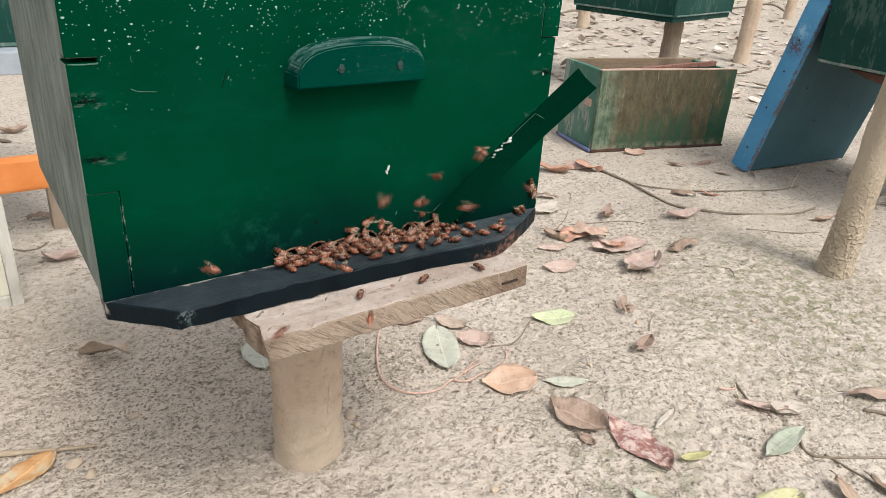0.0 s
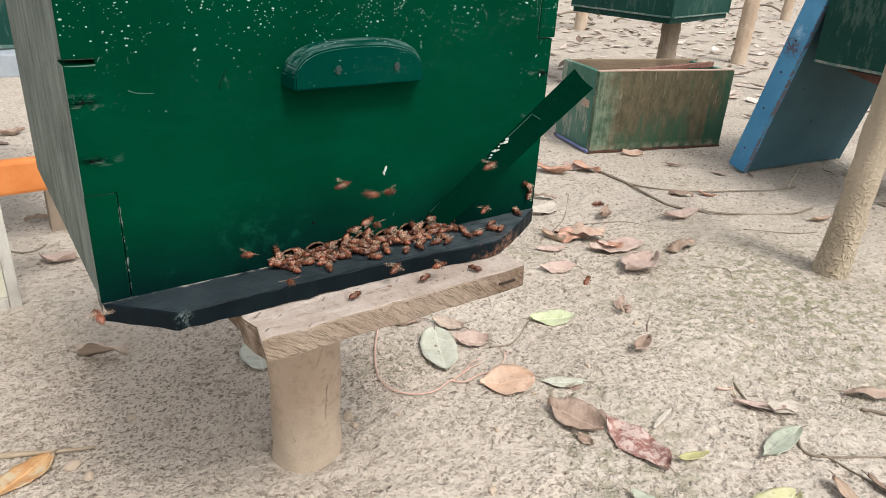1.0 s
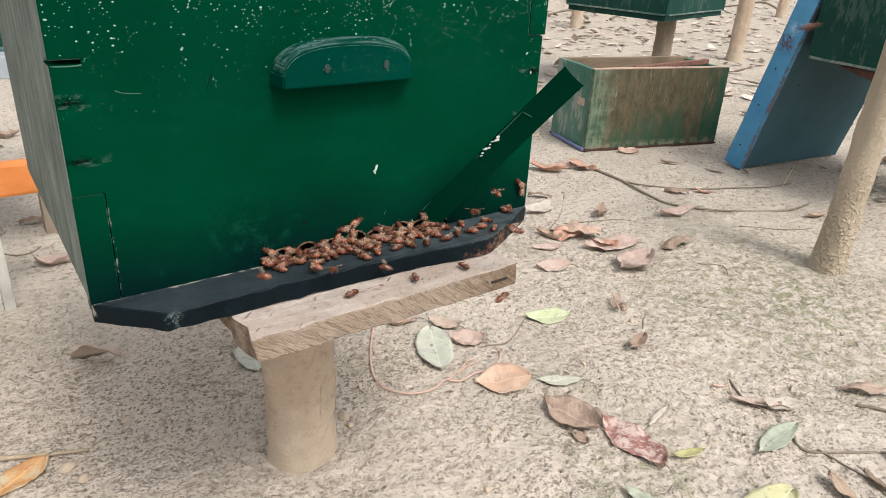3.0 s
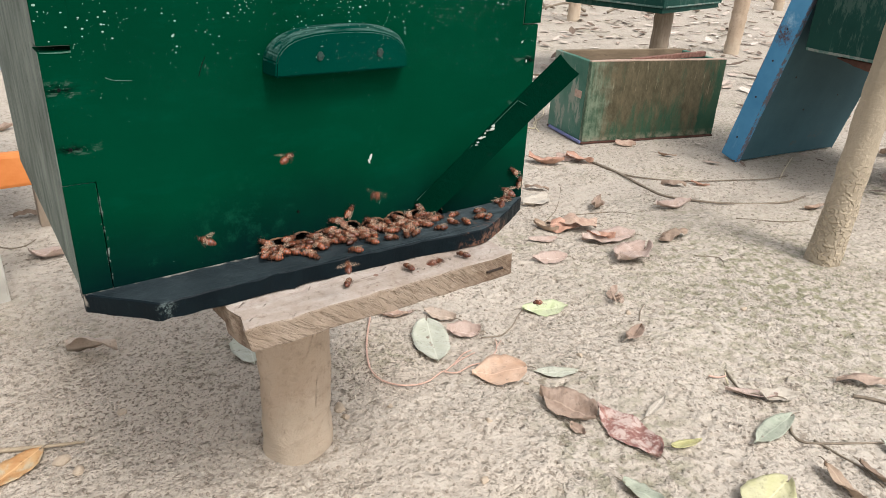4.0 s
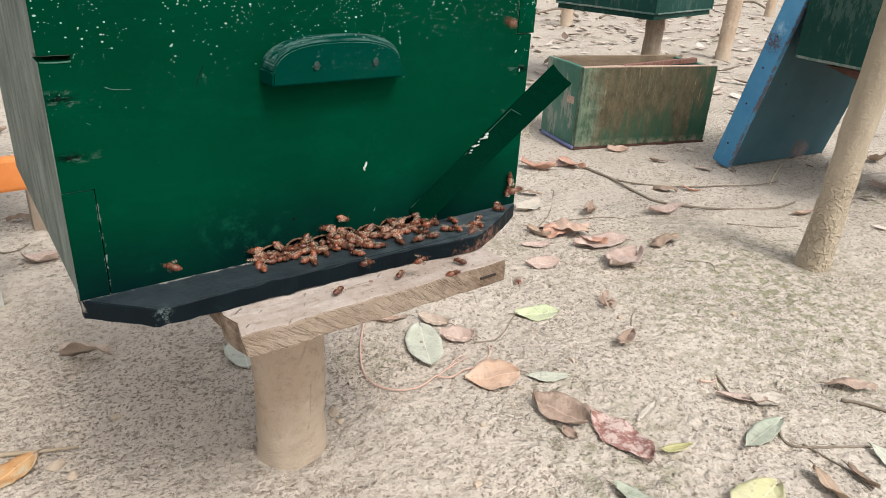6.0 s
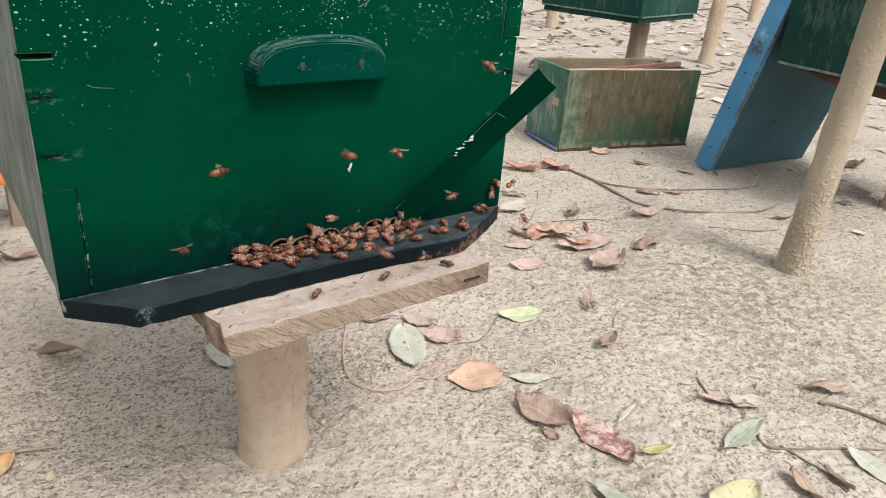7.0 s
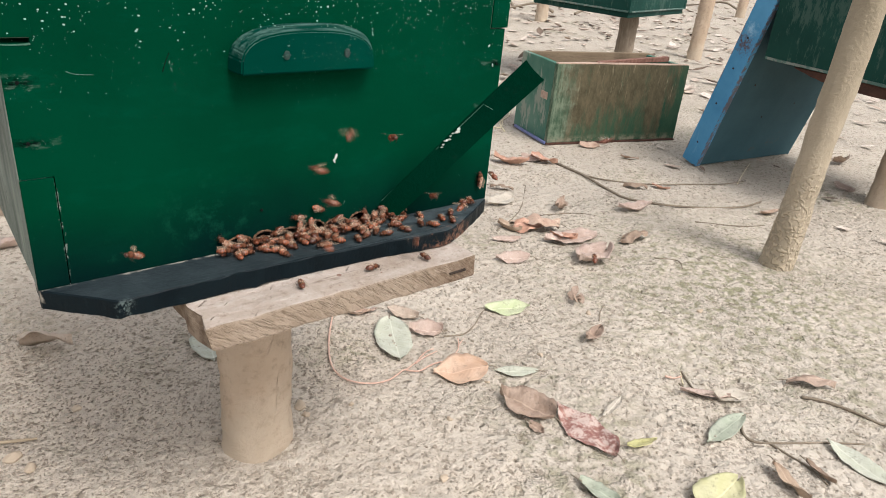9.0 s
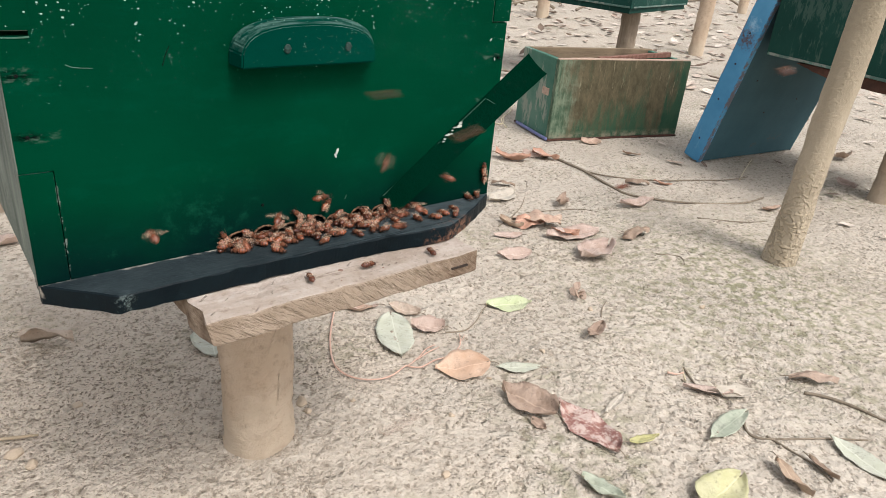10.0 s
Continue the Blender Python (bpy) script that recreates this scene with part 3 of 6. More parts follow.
def tube(points, radius, sides=7, taper=0.6, seed=0.0, knobs=0.15):
    """A bent stick through the points."""
    pts = [Vector(p) for p in points]
    fine = []
    for i in range(len(pts) - 1):
        a, b = pts[max(i - 1, 0)], pts[i]
        c, d = pts[i + 1], pts[min(i + 2, len(pts) - 1)]
        for s in range(5):
            t = s / 5
            fine.append(0.5 * ((2 * b) + (c - a) * t + (2 * a - 5 * b + 4 * c - d) * t * t + (3 * b - a - 3 * c + d) * t ** 3))
    fine.append(pts[-1])
    bm = bmesh.new()
    rows = []
    for i, p in enumerate(fine):
        way = (fine[min(i + 1, len(fine) - 1)] - fine[max(i - 1, 0)]).normalized()
        side = way.cross(Vector((0.03, 0.05, 1))).normalized()
        up = side.cross(way)
        r = radius * (1 - (1 - taper) * i / len(fine)) * (1 + knobs * noise.noise(Vector((i * 0.7, seed, 0))) * 2)
        rows.append([bm.verts.new(p + (side * math.cos(a) + up * math.sin(a)) * r) for a in (2 * math.pi * j / sides for j in range(sides))])
    for a, b in zip(rows, rows[1:]):
        for i in range(sides):
            j = (i + 1) % sides
            bm.faces.new((a[i], a[j], b[j], b[i]))
    bm.faces.new(rows[0][::-1])
    bm.faces.new(rows[-1])
    return bm


def ball(x, y, z, rx, ry, rz, seg=12, rings=8, tip=0.0):
    bm = bmesh.new()
    bmesh.ops.create_uvsphere(bm, u_segments=seg, v_segments=rings, radius=1)
    for v in bm.verts:
        q = v.co.copy()
        squeeze = 1 - tip * max(0.0, -q.x)
        v.co = Vector((x + q.x * rx, y + q.y * ry * squeeze, z + q.z * rz * squeeze))
    return bm


def joined(*bms):
    whole = bmesh.new()
    for b in bms:
        me = bpy.data.meshes.new("piece")
        b.to_mesh(me)
        b.free()
        whole.from_mesh(me)
        bpy.data.meshes.remove(me)
    return whole


# ---- the ground: one sheet, fine near the hive and coarse to the horizon ----
def ground_height(x, y):
    p = Vector((x, y, 0.0))
    near = 1.0 if -0.6 < x < 3.2 and -0.8 < y < 2.6 else 0.0
    h = 0.010 * noise.noise(p * 1.6) + 0.004 * noise.noise(p * 7) * near
    if near and -0.2 < x < 1.6 and -0.4 < y < 1.1:
        d = noise.voronoi(p * 17.0)[0][0]
        h -= 0.0045 * max(0.0, 1.0 - d / 0.17)
    rough = 0.35 + 1.0 * max(0.0, noise.noise(p * 4.3 + Vector((3, 1, 0))) + 0.2)
    away = max(-0.05 - x, x - 1.0, -0.30 - y, y - 0.62, 0.0)
    fine = max(0.0, 1.0 - away / 0.45)
    h += near * (0.0026 * noise.noise(p * 19) + 0.0016 * rough * noise.noise(p * 45))
    h += near * fine * rough * (0.0020 * noise.noise(p * 88) + 0.0010 * noise.noise(p * 170))
    return h


def spread(lo, hi, step, reach):
    inner = list(np.arange(lo, hi, step))
    left, right, d = [], [], 0.0
    while d < reach:
        step *= 1.045
        d += step
        left.append(lo - d)
        right.append(hi + d)
    return left[::-1] + inner + right


def ground():
    xs, ys = spread(-0.05, 1.0, 0.0023, 400), spread(-0.30, 0.62, 0.0023, 400)
    verts = [(x, y, ground_height(x, y)) for y in ys for x in xs]
    n = len(xs)
    faces = [(j * n + i, j * n + i + 1, (j + 1) * n + i + 1, (j + 1) * n + i) for j in range(len(ys) - 1) for i in range(n - 1)]
    me = bpy.data.meshes.new("ground")
    me.from_pydata(verts, [], faces)
    me.polygons.foreach_set("use_smooth", [True] * len(faces))
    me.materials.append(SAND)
    return tagged(new("ground", me), "pale dry sandy soil pitted by rain", "ground", kind="structure")


ground()

# ---- the main hive: box, bottom board, handle, bent strip ----
W, D, Z0, Z1 = 0.413, 0.335, 0.360, 0.606


def main_hive():
    hive = thing("beehive", pose(W / 2, D / 2, 0.335), "dark green painted wooden beehive with bees at its slot", "beehive")
    # the slot's upper edge is gnawed into a row of low arches
    mouth, x = [], 0.134
    for wide, high in ((0.022, 0.0115), (0.019, 0.0125), (0.024, 0.0105), (0.020, 0.0130), (0.023, 0.0110), (0.021, 0.0125), (0.024, 0.0105), (0.015, 0.0090)):
        for s in range(7):
            a = math.pi * (1 - s / 6)
            mouth.append((x + wide * 0.5 * (1 + math.cos(a)) + 0.0002 * s, Z0 + 0.0045 + (high - 0.0045) * math.sin(a)))
        x += wide + 0.0013
    outline = [(0.0205, Z0), (0.133, Z0), *mouth, (mouth[-1][0] + 0.001, Z0), (W, Z0), (W, 0.530),
               (W - 0.0185, 0.530), (W - 0.0185, Z1), (0.0185, Z1), (0.0185, 0.5275), (0.0, 0.5275), (0.0, 0.4413), (0.0205, 0.4413)]
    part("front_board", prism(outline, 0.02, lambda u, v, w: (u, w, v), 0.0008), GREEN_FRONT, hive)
    for i in range(8):
        arch = [(u, -0.0005, v) for u, v in mouth[i * 7:i * 7 + 7]]
        part("gnawed_edge", tube(arch, 0.00080, 6, 1.0, i * 3.1, 0.55), BARE, hive, "bare tan wood at a gnawed arch")
    back = [(0.0205, Z0), (W - 0.0205, Z0), (W - 0.0205, Z1), (0.0205, Z1)]
    part("back_board", prism(back, 0.02, lambda u, v, w: (u, D - 0.02 + w, v)), SIDE, hive)
    side = [(0.0, Z0 + 0.0006), (D, Z0 + 0.0006), (D, Z1), (0.0, Z1), (0.0, 0.5305), (0.0206, 0.5305), (0.0206, 0.4406), (0.0, 0.4406)]
    part("side_board", prism(side, 0.0195, lambda u, v, w: (w + 0.016 * u, u + 0.0006, v), 0.0006), SIDE, hive, "bare grey-green weathered side board")
    side = [(0.0206, 0.3456), (D, 0.3456), (D, Z1), (0.0, Z1), (0.0, 0.5305), (0.0206, 0.5305)]
    part("side_board", prism(side, 0.0195, lambda u, v, w: (W - 0.0195 + w, u + 0.0006, v), 0.0012), SIDE, hive)
    part("end_grain", block(-0.0007, 0.0004, 0.0008, 0.0202, 0.4416, 0.5272, 0.0002), SIDE, hive)
    # painted ends of the side boards' fingers
    for x, a, b in ((-0.0003, Z0 + 0.0004, 0.4407), (-0.0003, 0.5312, Z1), (W - 0.0178, 0.5312, Z1)):
        part("finger_end", block(x, x + 0.0201, -0.0008, 0.0006, a, b, 0.0003), GREEN_FRONT, hive)
    floor = [(0.026, D), (0.014, 0.2), (0.0045, 0.05), (0.0, 0.0), (0.042, -0.0395), (0.150, -0.0385), (0.210, -0.0405), (0.262, -0.0430),
             (0.300, -0.0475), (0.324, -0.0490), (0.334, -0.0465), (0.348, -0.0395), (0.385, -0.0190), (W, -0.001), (W, 0.003), (W - 0.0202, 0.003), (W - 0.0202, D)]
    bm = prism(floor, 0.015, lambda u, v, w: (u, v, 0.345 + w), 0.0)
    bmesh.ops.subdivide_edges(bm, edges=[e for e in bm.edges if e.calc_length() > 0.03], cuts=14)
    wobble(bm, 0.0011, 75, 2.0)
    bmesh.ops.bevel(bm, geom=[e for e in bm.edges if e.calc_face_angle(0) > 0.4], offset=0.0009, segments=1, affect="EDGES")
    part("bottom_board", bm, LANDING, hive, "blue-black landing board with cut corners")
    # lid out of view, added to keep daylight out of the box
    part("unseen_lid", block(-0.004, W + 0.004, -0.004, D + 0.004, Z1 + 0.0005, Z1 + 0.025, 0.002), GREEN_PLAIN, hive)
    # half-moon handle with two screws
    arc = []
    for i in range(19):
        a = math.pi * i / 18
        c, s = math.cos(a), math.sin(a)
        arc.append((0.2045 + 0.0625 * math.copysign(abs(c) ** 0.75, c), 0.5045 + 0.0335 * s ** 0.62))
    bm = prism(arc, 0.019, lambda u, v, w: (u, -0.019 + w, v), 0.0)
    for v in bm.verts:
        if v.co.y < -0.015:
            v.co.x = 0.2005 + (v.co.x - 0.2045) * 0.89
            v.co.z = 0.5045 + (v.co.z - 0.5045) * 0.90
    bmesh.ops.bevel(bm, geom=list(bm.edges), offset=0.0012, segments=2, affect="EDGES")
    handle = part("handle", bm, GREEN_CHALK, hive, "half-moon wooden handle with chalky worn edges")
    for x in (0.1800, 0.2310):
        screw = joined(lathe([(0, 0, 0, 0.0034), (0, 0, 0.0008, 0.0034), (0, 0, 0.0012, 0.0026)], 14),
                       block(-0.003, 0.003, -0.0005, 0.0005, 0.001, 0.0016, 0.0))
        bmesh.ops.transform(screw, matrix=pose(x, -0.0187, 0.5178, 90, 0, 20), verts=screw.verts)
        part("screw", screw, SCREW, handle)
    for x, z in ((0.008, 0.504), (0.0085, 0.465), (W - 0.006, 0.498), (W - 0.007, 0.46), (0.166, 0.391)):
        nail = lathe([(0, 0, 0, 0.0013), (0, 0, 0.0006, 0.0011)], 10)
        bmesh.ops.transform(nail, matrix=pose(x, -0.0001, z, 90), verts=nail.verts)
        part("nail", nail, DARK_METAL, hive)
    for x, z, s, a in ((0.234, 0.4275, 1.0, 20), (0.2325, 0.424, 0.7, -30), (0.402, 0.497, 0.5, 0), (0.395, 0.515, 0.5, 40)):
        bm = ball(0, 0, 0, 0.0012 * s, 0.0006, 0.0032 * s, 8, 6)
        bmesh.ops.transform(bm, matrix=pose(x, -0.0004, z, 0, a, 0), verts=bm.verts)
        part("dropping", bm, DROPPING, hive)
    for pts, r, material in (([(0.036, 0.5095), (0.041, 0.5075), (0.052, 0.5065)], 0.00035, GREEN_LINE), ([(0.096, 0.506), (0.0985, 0.513), (0.1015, 0.519)], 0.00035, DARK_METAL),
                             
                             ([(0.243, 0.383), (0.2445, 0.3865)], 0.0003, GREEN_LINE),
                             # pale line painted as the highlight on the slot's lower lip
                             ([(0.0185, 0.5270), (0.010, 0.5266), (0.001, 0.5270)], 0.0006, GREEN_LINE)):
        part("scratch_or_highlight", tube([(u, -0.0001, v) for u, v in pts], r, 5, 0.5, r * 9000), material, hive)
    return hive


main_hive()


def bent_strip():
    """A flat metal strip, fixed low on the front and bent out past the corner."""
    a, b = Vector((0.299, -0.0118, 0.370)), Vector((0.391, -0.079, 0.501))
    way = (b - a).normalized()
    a = a - way * 0.009
    facing = Vector((-0.38, -0.78, 0.12))
    across = way.cross(facing).normalized()
    facing = across.cross(way).normalized()
    bm = bmesh.new()
    top, under, cols = [], [], 6
    for i in range(15):
        t = i / 14
        p = a.lerp(b, t) + facing * 0.0012 * math.sin(t * 7)
        w = 0.0235 * (0.9 + 0.1 * t)
        for layer, side in ((top, 0.0007), (under, -0.0007)):
            row = []
            for j in range(cols):
                s = j / (cols - 1)
                back = 0.0010 * (1 - (2 * s - 1) ** 2) * max(0.0, (t - 0.85) / 0.15)
                row.append(bm.verts.new(p - way * back + across * w * (s - 1.0) + facing * side))
            layer.append(row)
    for i in range(14):
        for j in range(cols - 1):
            bm.faces.new((top[i][j], top[i][j + 1], top[i + 1][j + 1], top[i + 1][j]))
            bm.faces.new((under[i][j], under[i + 1][j], under[i + 1][j + 1], under[i][j + 1]))
        for j in (0, cols - 1):
            bm.faces.new((top[i][j], top[i + 1][j], under[i + 1][j], under[i][j]))
    for i in (0, 14):
        for j in range(cols - 1):
            bm.faces.new((top[i][j], top[i][j + 1], under[i][j + 1], under[i][j]))
    strip = thing("metal_strip", Matrix.Translation(a), "green painted flat metal strip sticking out from a beehive", "metal strip")
    part("blade", bm, STRIP, strip)
    for t0, t1 in ((0.02, 0.14), (0.27, 0.42), (0.56, 0.72)):
        run = [a.lerp(b, t0 + (t1 - t0) * i / 4) + facing * 0.0009 - across * 0.0212 for i in range(5)]
        part("worn_edge", tube(run, 0.00030, 5, 0.7, t0 * 9), GREEN_LINE, strip)
    nick = [a.lerp(b, 0.72) + facing * 0.0012 - across * (0.020 - 0.004 * i) + way * 0.001 * i for i in range(3)]
    part("scratch_or_highlight", tube(nick, 0.00028, 5, 0.6, 4.0), GREEN_LINE, strip)
    for t, s in ((0.43, 0.6), (0.443, 0.8), (0.46, 0.7), (0.472, 1.0), (0.484, 0.8), (0.50, 0.6), (0.516, 0.7), (0.528, 1.0), (0.54, 1.2), (0.552, 1.1)):
        p = a.lerp(b, t)
        bm = ball(0, 0, 0, 0.0021 * s, 0.0005, 0.0009 * s, 8, 6)
        wobble(bm, 0.0009, 700, t * 50)
        bmesh.ops.transform(bm, matrix=Matrix.Translation(p + facing * 0.0016 + across * (-0.0205 + 0.0013 * math.sin(t * 120))), verts=bm.verts)
        part("dropping", bm, DROPPING, strip)
    return strip


bent_strip()

# ---- stand under the main hive ----
PLANK_TOP = 0.3448


def plank_on_post():
    bm = block(0.0882, 0.3383, -0.0775, 0.30, 0.3229, PLANK_TOP, 0.0016, 22, 0.0016, 3.0)
    wobble(bm, 0.0012, 75, 8.0)
    for v in bm.verts:
        if v.co.x < 0.0945:
            v.co.x += 0.007 * max(0.0, noise.noise(Vector((v.co.y * 60, v.co.z * 170, 3.0))) + 0.25) - 0.002
        if v.co.y < -0.0745:
            v.co.y += 0.0008 * noise.noise(Vector((v.co.x * 190, v.co.z * 90, 1.0)))
        v.co.z = min(v.co.z, PLANK_TOP)
    stand_plank = thing("plank", pose(0.2133, 0.111, 0.3229), "weathered rough-sawn plank on a mud-coated post", "plank")
    part("board", bm, PLANK, stand_plank)
    for x, z in ((0.3162, 0.3334),):
        part("nail", block(x - 0.0091, x + 0.0091, -0.0793, -0.0770, z - 0.0009, z + 0.0009, 0.0004), RUST, stand_plank, "bent rusty nail driven flat")


plank_on_post()


def post(name, x, y, r, height, label, material=MUD, lean=(0.0, 0.0), top=None, seed=0.0, foot=1.05, group="stand posts", rise=4.0):
    n = 44
    rings = []
    for i in range(n + 1):
        t = i / n
        z = -0.04 + (height + 0.04) * t
        flare = foot - (foot - 1) * min(1.0, t * rise)
        rr = (r + ((top or r) - r) * t) * flare
        rings.append((lean[0] * z, lean[1] * z, z, rr))
    bm = lathe(rings, 48, 0.07, 9, seed)
    wobble(bm, 0.0030, 38, seed)
    wobble(bm, 0.0014, 105, seed + 3)
    for v in bm.verts:
        v.co.z = min(v.co.z, height)
    return single(name, bm, material, pose(x, y, 0), label, "post", group, smooth=True)


post("post", 0.230, 0.170, 0.0425, 0.3222, "short round mud-coated post under a plank", seed=1.3)

# ---- the small open box on the ground ----
def nuc_box():
    m = pose(1.577, 0.973, 0.0, 0, 0, -15.5)
    length, depth, height, t = 0.506, 0.225, 0.253, 0.018
    box = thing("nucleus_box", m, "open wooden hive box with rubbed green paint on the sand", "wooden box")

    def own(bm):
        bm.transform(m)
        return bm

    part("front_board", own(block(0, length, 0, t, 0.006, height, 0.002, 8, 0.0012, 2)), NUC_SIDE, box, "green paint rubbed down to brown wood")
    part("back_board", own(block(t, length, depth - t, depth, 0.006, height, 0.002)), NUC_IN, box)
    part("end_board", own(block(0, t - 0.0006, t + 0.0005, depth, 0.006, height, 0.002, 6, 0.001, 5)), NUC_END, box, "faded pale green end board")
    part("end_board", own(block(length - t, length, t + 0.0004, depth - t - 0.0004, 0.006, height - 0.004, 0.002)), NUC_END, box)
    part("floor_board", own(block(-0.004, length + 0.002, -0.004, depth, 0.0, 0.0055, 0.001)), BROWN, box)
    bar = block(-0.165, 0.165, -0.009, 0.009, -0.008, 0.007, 0.002, 8, 0.002, 3)
    bmesh.ops.transform(bar, matrix=pose(0.325, 0.062, height + 0.001, 0, -1.2, 11.0), verts=bar.verts)
    part("frame_bar", own(bar), RED_WOOD, box, "rusty red bar lying askew over the rim")
    part("inner_ledge", own(block(t + 0.002, length - t - 0.002, t + 0.001, t + 0.012, height - 0.012, height + 0.001, 0.002, 8, 0.0025, 3)), RIM_WOOD, box, "pale crumbly ledge along the rim")
    part("frame_bar", own(block(t + 0.03, length - t - 0.04, 0.07, 0.095, height - 0.05, height - 0.04, 0.002)), NUC_IN, box)
    part("rim_strip", own(block(0.001, length - 0.001, 0.001, t - 0.002, height + 0.0002, height + 0.003, 0.001, 8, 0.0010, 8)), RIM_WOOD, box)
    part("label_patch", own(block(-0.0012, 0.0004, 0.035, 0.075, 0.135, 0.158, 0.0003)), RIM_WOOD, box, "faded pinkish patch")
    part("corner_strap", own(block(-0.010, -0.003, 0.0, depth * 0.9, 0.001, 0.010, 0.002)), BLUE_STRIP, box, "violet-blue strip along the foot")
    return box


nuc_box()


# ---- the blue lid that leans on the second hive ----
def leaning_lid():
    lean = 14.0
    m = pose(1.864, 0.614, 0.0, 0, 0, -7.8) @ pose(0, 0, 0.001, lean, 0, 0)
    lid = thing("leaning_board", m, "flat blue painted hive lid board leaning on a hive", "board")

    def own(bm):
        bm.transform(m)
        return bm

    w, h, t = 0.46, 0.58, 0.058
    part("face", own(block(0.004, w - 0.004, 0.0, 0.012, 0.004, h - 0.004, 0.002, 4, 0.001)), BLUE_FACE, lid, "dull blue-grey underside board")
    part("rim", own(block(-0.001, 0.018, -0.0015, t, 0.0, h, 0.002, 8, 0.0012, 4)), BLUE, lid, "bright blue edge with chipped paint")
    part("rim", own(block(w - 0.0035, w, 0.001, t, 0.0, h, 0.001)), BLUE_FACE, lid)
    part("rim", own(block(0.0185, w - 0.0185, 0.0125, t, 0.0, 0.018, 0.002)), BLUE, lid)
    part("rim", own(block(0.0185, w - 0.0185, 0.0125, t, h - 0.018, h, 0.002)), BLUE, lid)
    part("back", own(block(0.0185, w - 0.0185, t - 0.010, t - 0.001, 0.0185, h - 0.0185, 0.001)), BLUE, lid)
    for x, z in ((0.2, 0.16), (0.33, 0.20), (0.09, 0.27)):
        nail = lathe([(0, 0, 0, 0.003), (0, 0, 0.0012, 0.0025)], 10)
        bmesh.ops.transform(nail, matrix=m @ pose(x, 0.0, z, 90), verts=nail.verts)
        part("nail", nail, RUST, lid)
    for z in (0.07, 0.20, 0.31, 0.40):
        nail = lathe([(0, 0, 0, 0.003), (0, 0, 0.0012, 0.0025)], 10)
        bmesh.ops.transform(nail, matrix=m @ pose(-0.001, 0.03, z, 0, -90), verts=nail.verts)
        part("nail", nail, RUST, lid)
    return lid


leaning_lid()


# ---- other hives ----
def other_hive(m, lx, ly, h, label, board=BROWN, drop=0.028, ledge=0.0, reach=1.0, ragged=False):
    """A hive box on its bottom board; m sits at a lower corner, x and y run along the sides."""
    hive = thing("beehive", m, label, "beehive", "hives in the apiary")

    def own(bm):
        bm.transform(m)
        return bm

    t = 0.02
    part("side_board", own(block(0, t, 0, ly, 0.0, h, 0.002, 6, 0.0012, 7)), OLD_GREEN, hive)
    part("side_board", own(block(lx - t, lx, 0, ly, 0.0, h, 0.002)), OLD_GREEN, hive)
    part("front_board", own(block(t + 0.0004, lx - t - 0.0004, 0.0006, t, 0.0, h, 0.002, 6, 0.001, 9)), OLD_GREEN, hive)
    part("back_board", own(block(t + 0.0004, lx - t - 0.0004, ly - t, ly - 0.0006, 0.0, h, 0.002)), OLD_GREEN, hive)
    bm = block(0.01, lx - 0.01, -ledge + 0.008, (ly - 0.008) * reach, -drop, -0.0005, 0.002, 18 if ragged else 5, 0.0015, 1)
    if ragged:
        # the end is rotted away to a torn wedge
        for v in bm.verts:
            t = (v.co.y - (ly * reach - 0.12)) / 0.11
            if t > 0:
                bite = min(1.0, t) * 0.85 + 0.25 * t * noise.noise(Vector((v.co.x * 30, v.co.y * 55, 4.0)))
                v.co.z += (-0.004 - v.co.z) * max(0.0, min(1.0, bite))
    part("bottom_board", own(bm), board, hive)
    part("worn_lip", own(block(-0.0022, -0.0003, 0.004, ly - 0.004, 0.001, 0.008, 0.0005, 8, 0.0010, 3)), WORN_LIP, hive, "pale worn lower lip")
    part("worn_lip", own(block(0.022, lx - 0.022, -0.0018, 0.0003, 0.001, 0.007, 0.0005, 8, 0.0008, 6)), WORN_LIP, hive, "pale worn lower lip")
    # lid out of view, added to close the box
    part("unseen_lid", own(block(-0.01, lx + 0.01, -0.01, ly + 0.01, h + 0.0005, h + 0.022, 0.002)), OLD_GREEN, hive)
    return hive


other_hive(pose(1.780, 0.075, 0.352, 0, 0, -9.3), 0.508, 0.413, 0.245, "dark green hive with scratched paint and brown bottom board", reach=0.80, ragged=True)
post("post", 2.095, 0.151, 0.046, 0.322, "round sand-coloured post under a hive", seed=4.1, foot=1.2)
post("tall_pole", 1.4065, 0.103, 0.0292, 0.95, "tall leaning pole crusted with splashed sand", CRUST, lean=(-0.050, -0.052), top=0.0305, seed=7.7, foot=1.24, group="", rise=4.5)

other_hive(pose(2.30, 1.30, 0.352, 0, 0, 12.0), 0.56, 0.46, 0.26, "old dark green hive on a round post", OLD_GREEN, 0.02)
post("post", 2.60, 1.52, 0.040, 0.331, "round brown-grey post under a hive", LEG_WOOD, seed=2.2)
for x, y, r, s in ((3.94, 3.34, 0.045, 3.3), (3.79, 1.91, 0.042, 5.6), (6.80, 3.39, 0.045, 8.8)):
    post("post", x, y, r, 0.42, "round sand-coloured post standing in leaf litter", seed=s, lean=(0.03, 0.0))

other_hive(pose(-0.40, 0.86, 0.402, 0, 0, 0), 0.508, 0.413, 0.23, "green hive with a grey-blue landing board", SLATE, 0.036, 0.055)


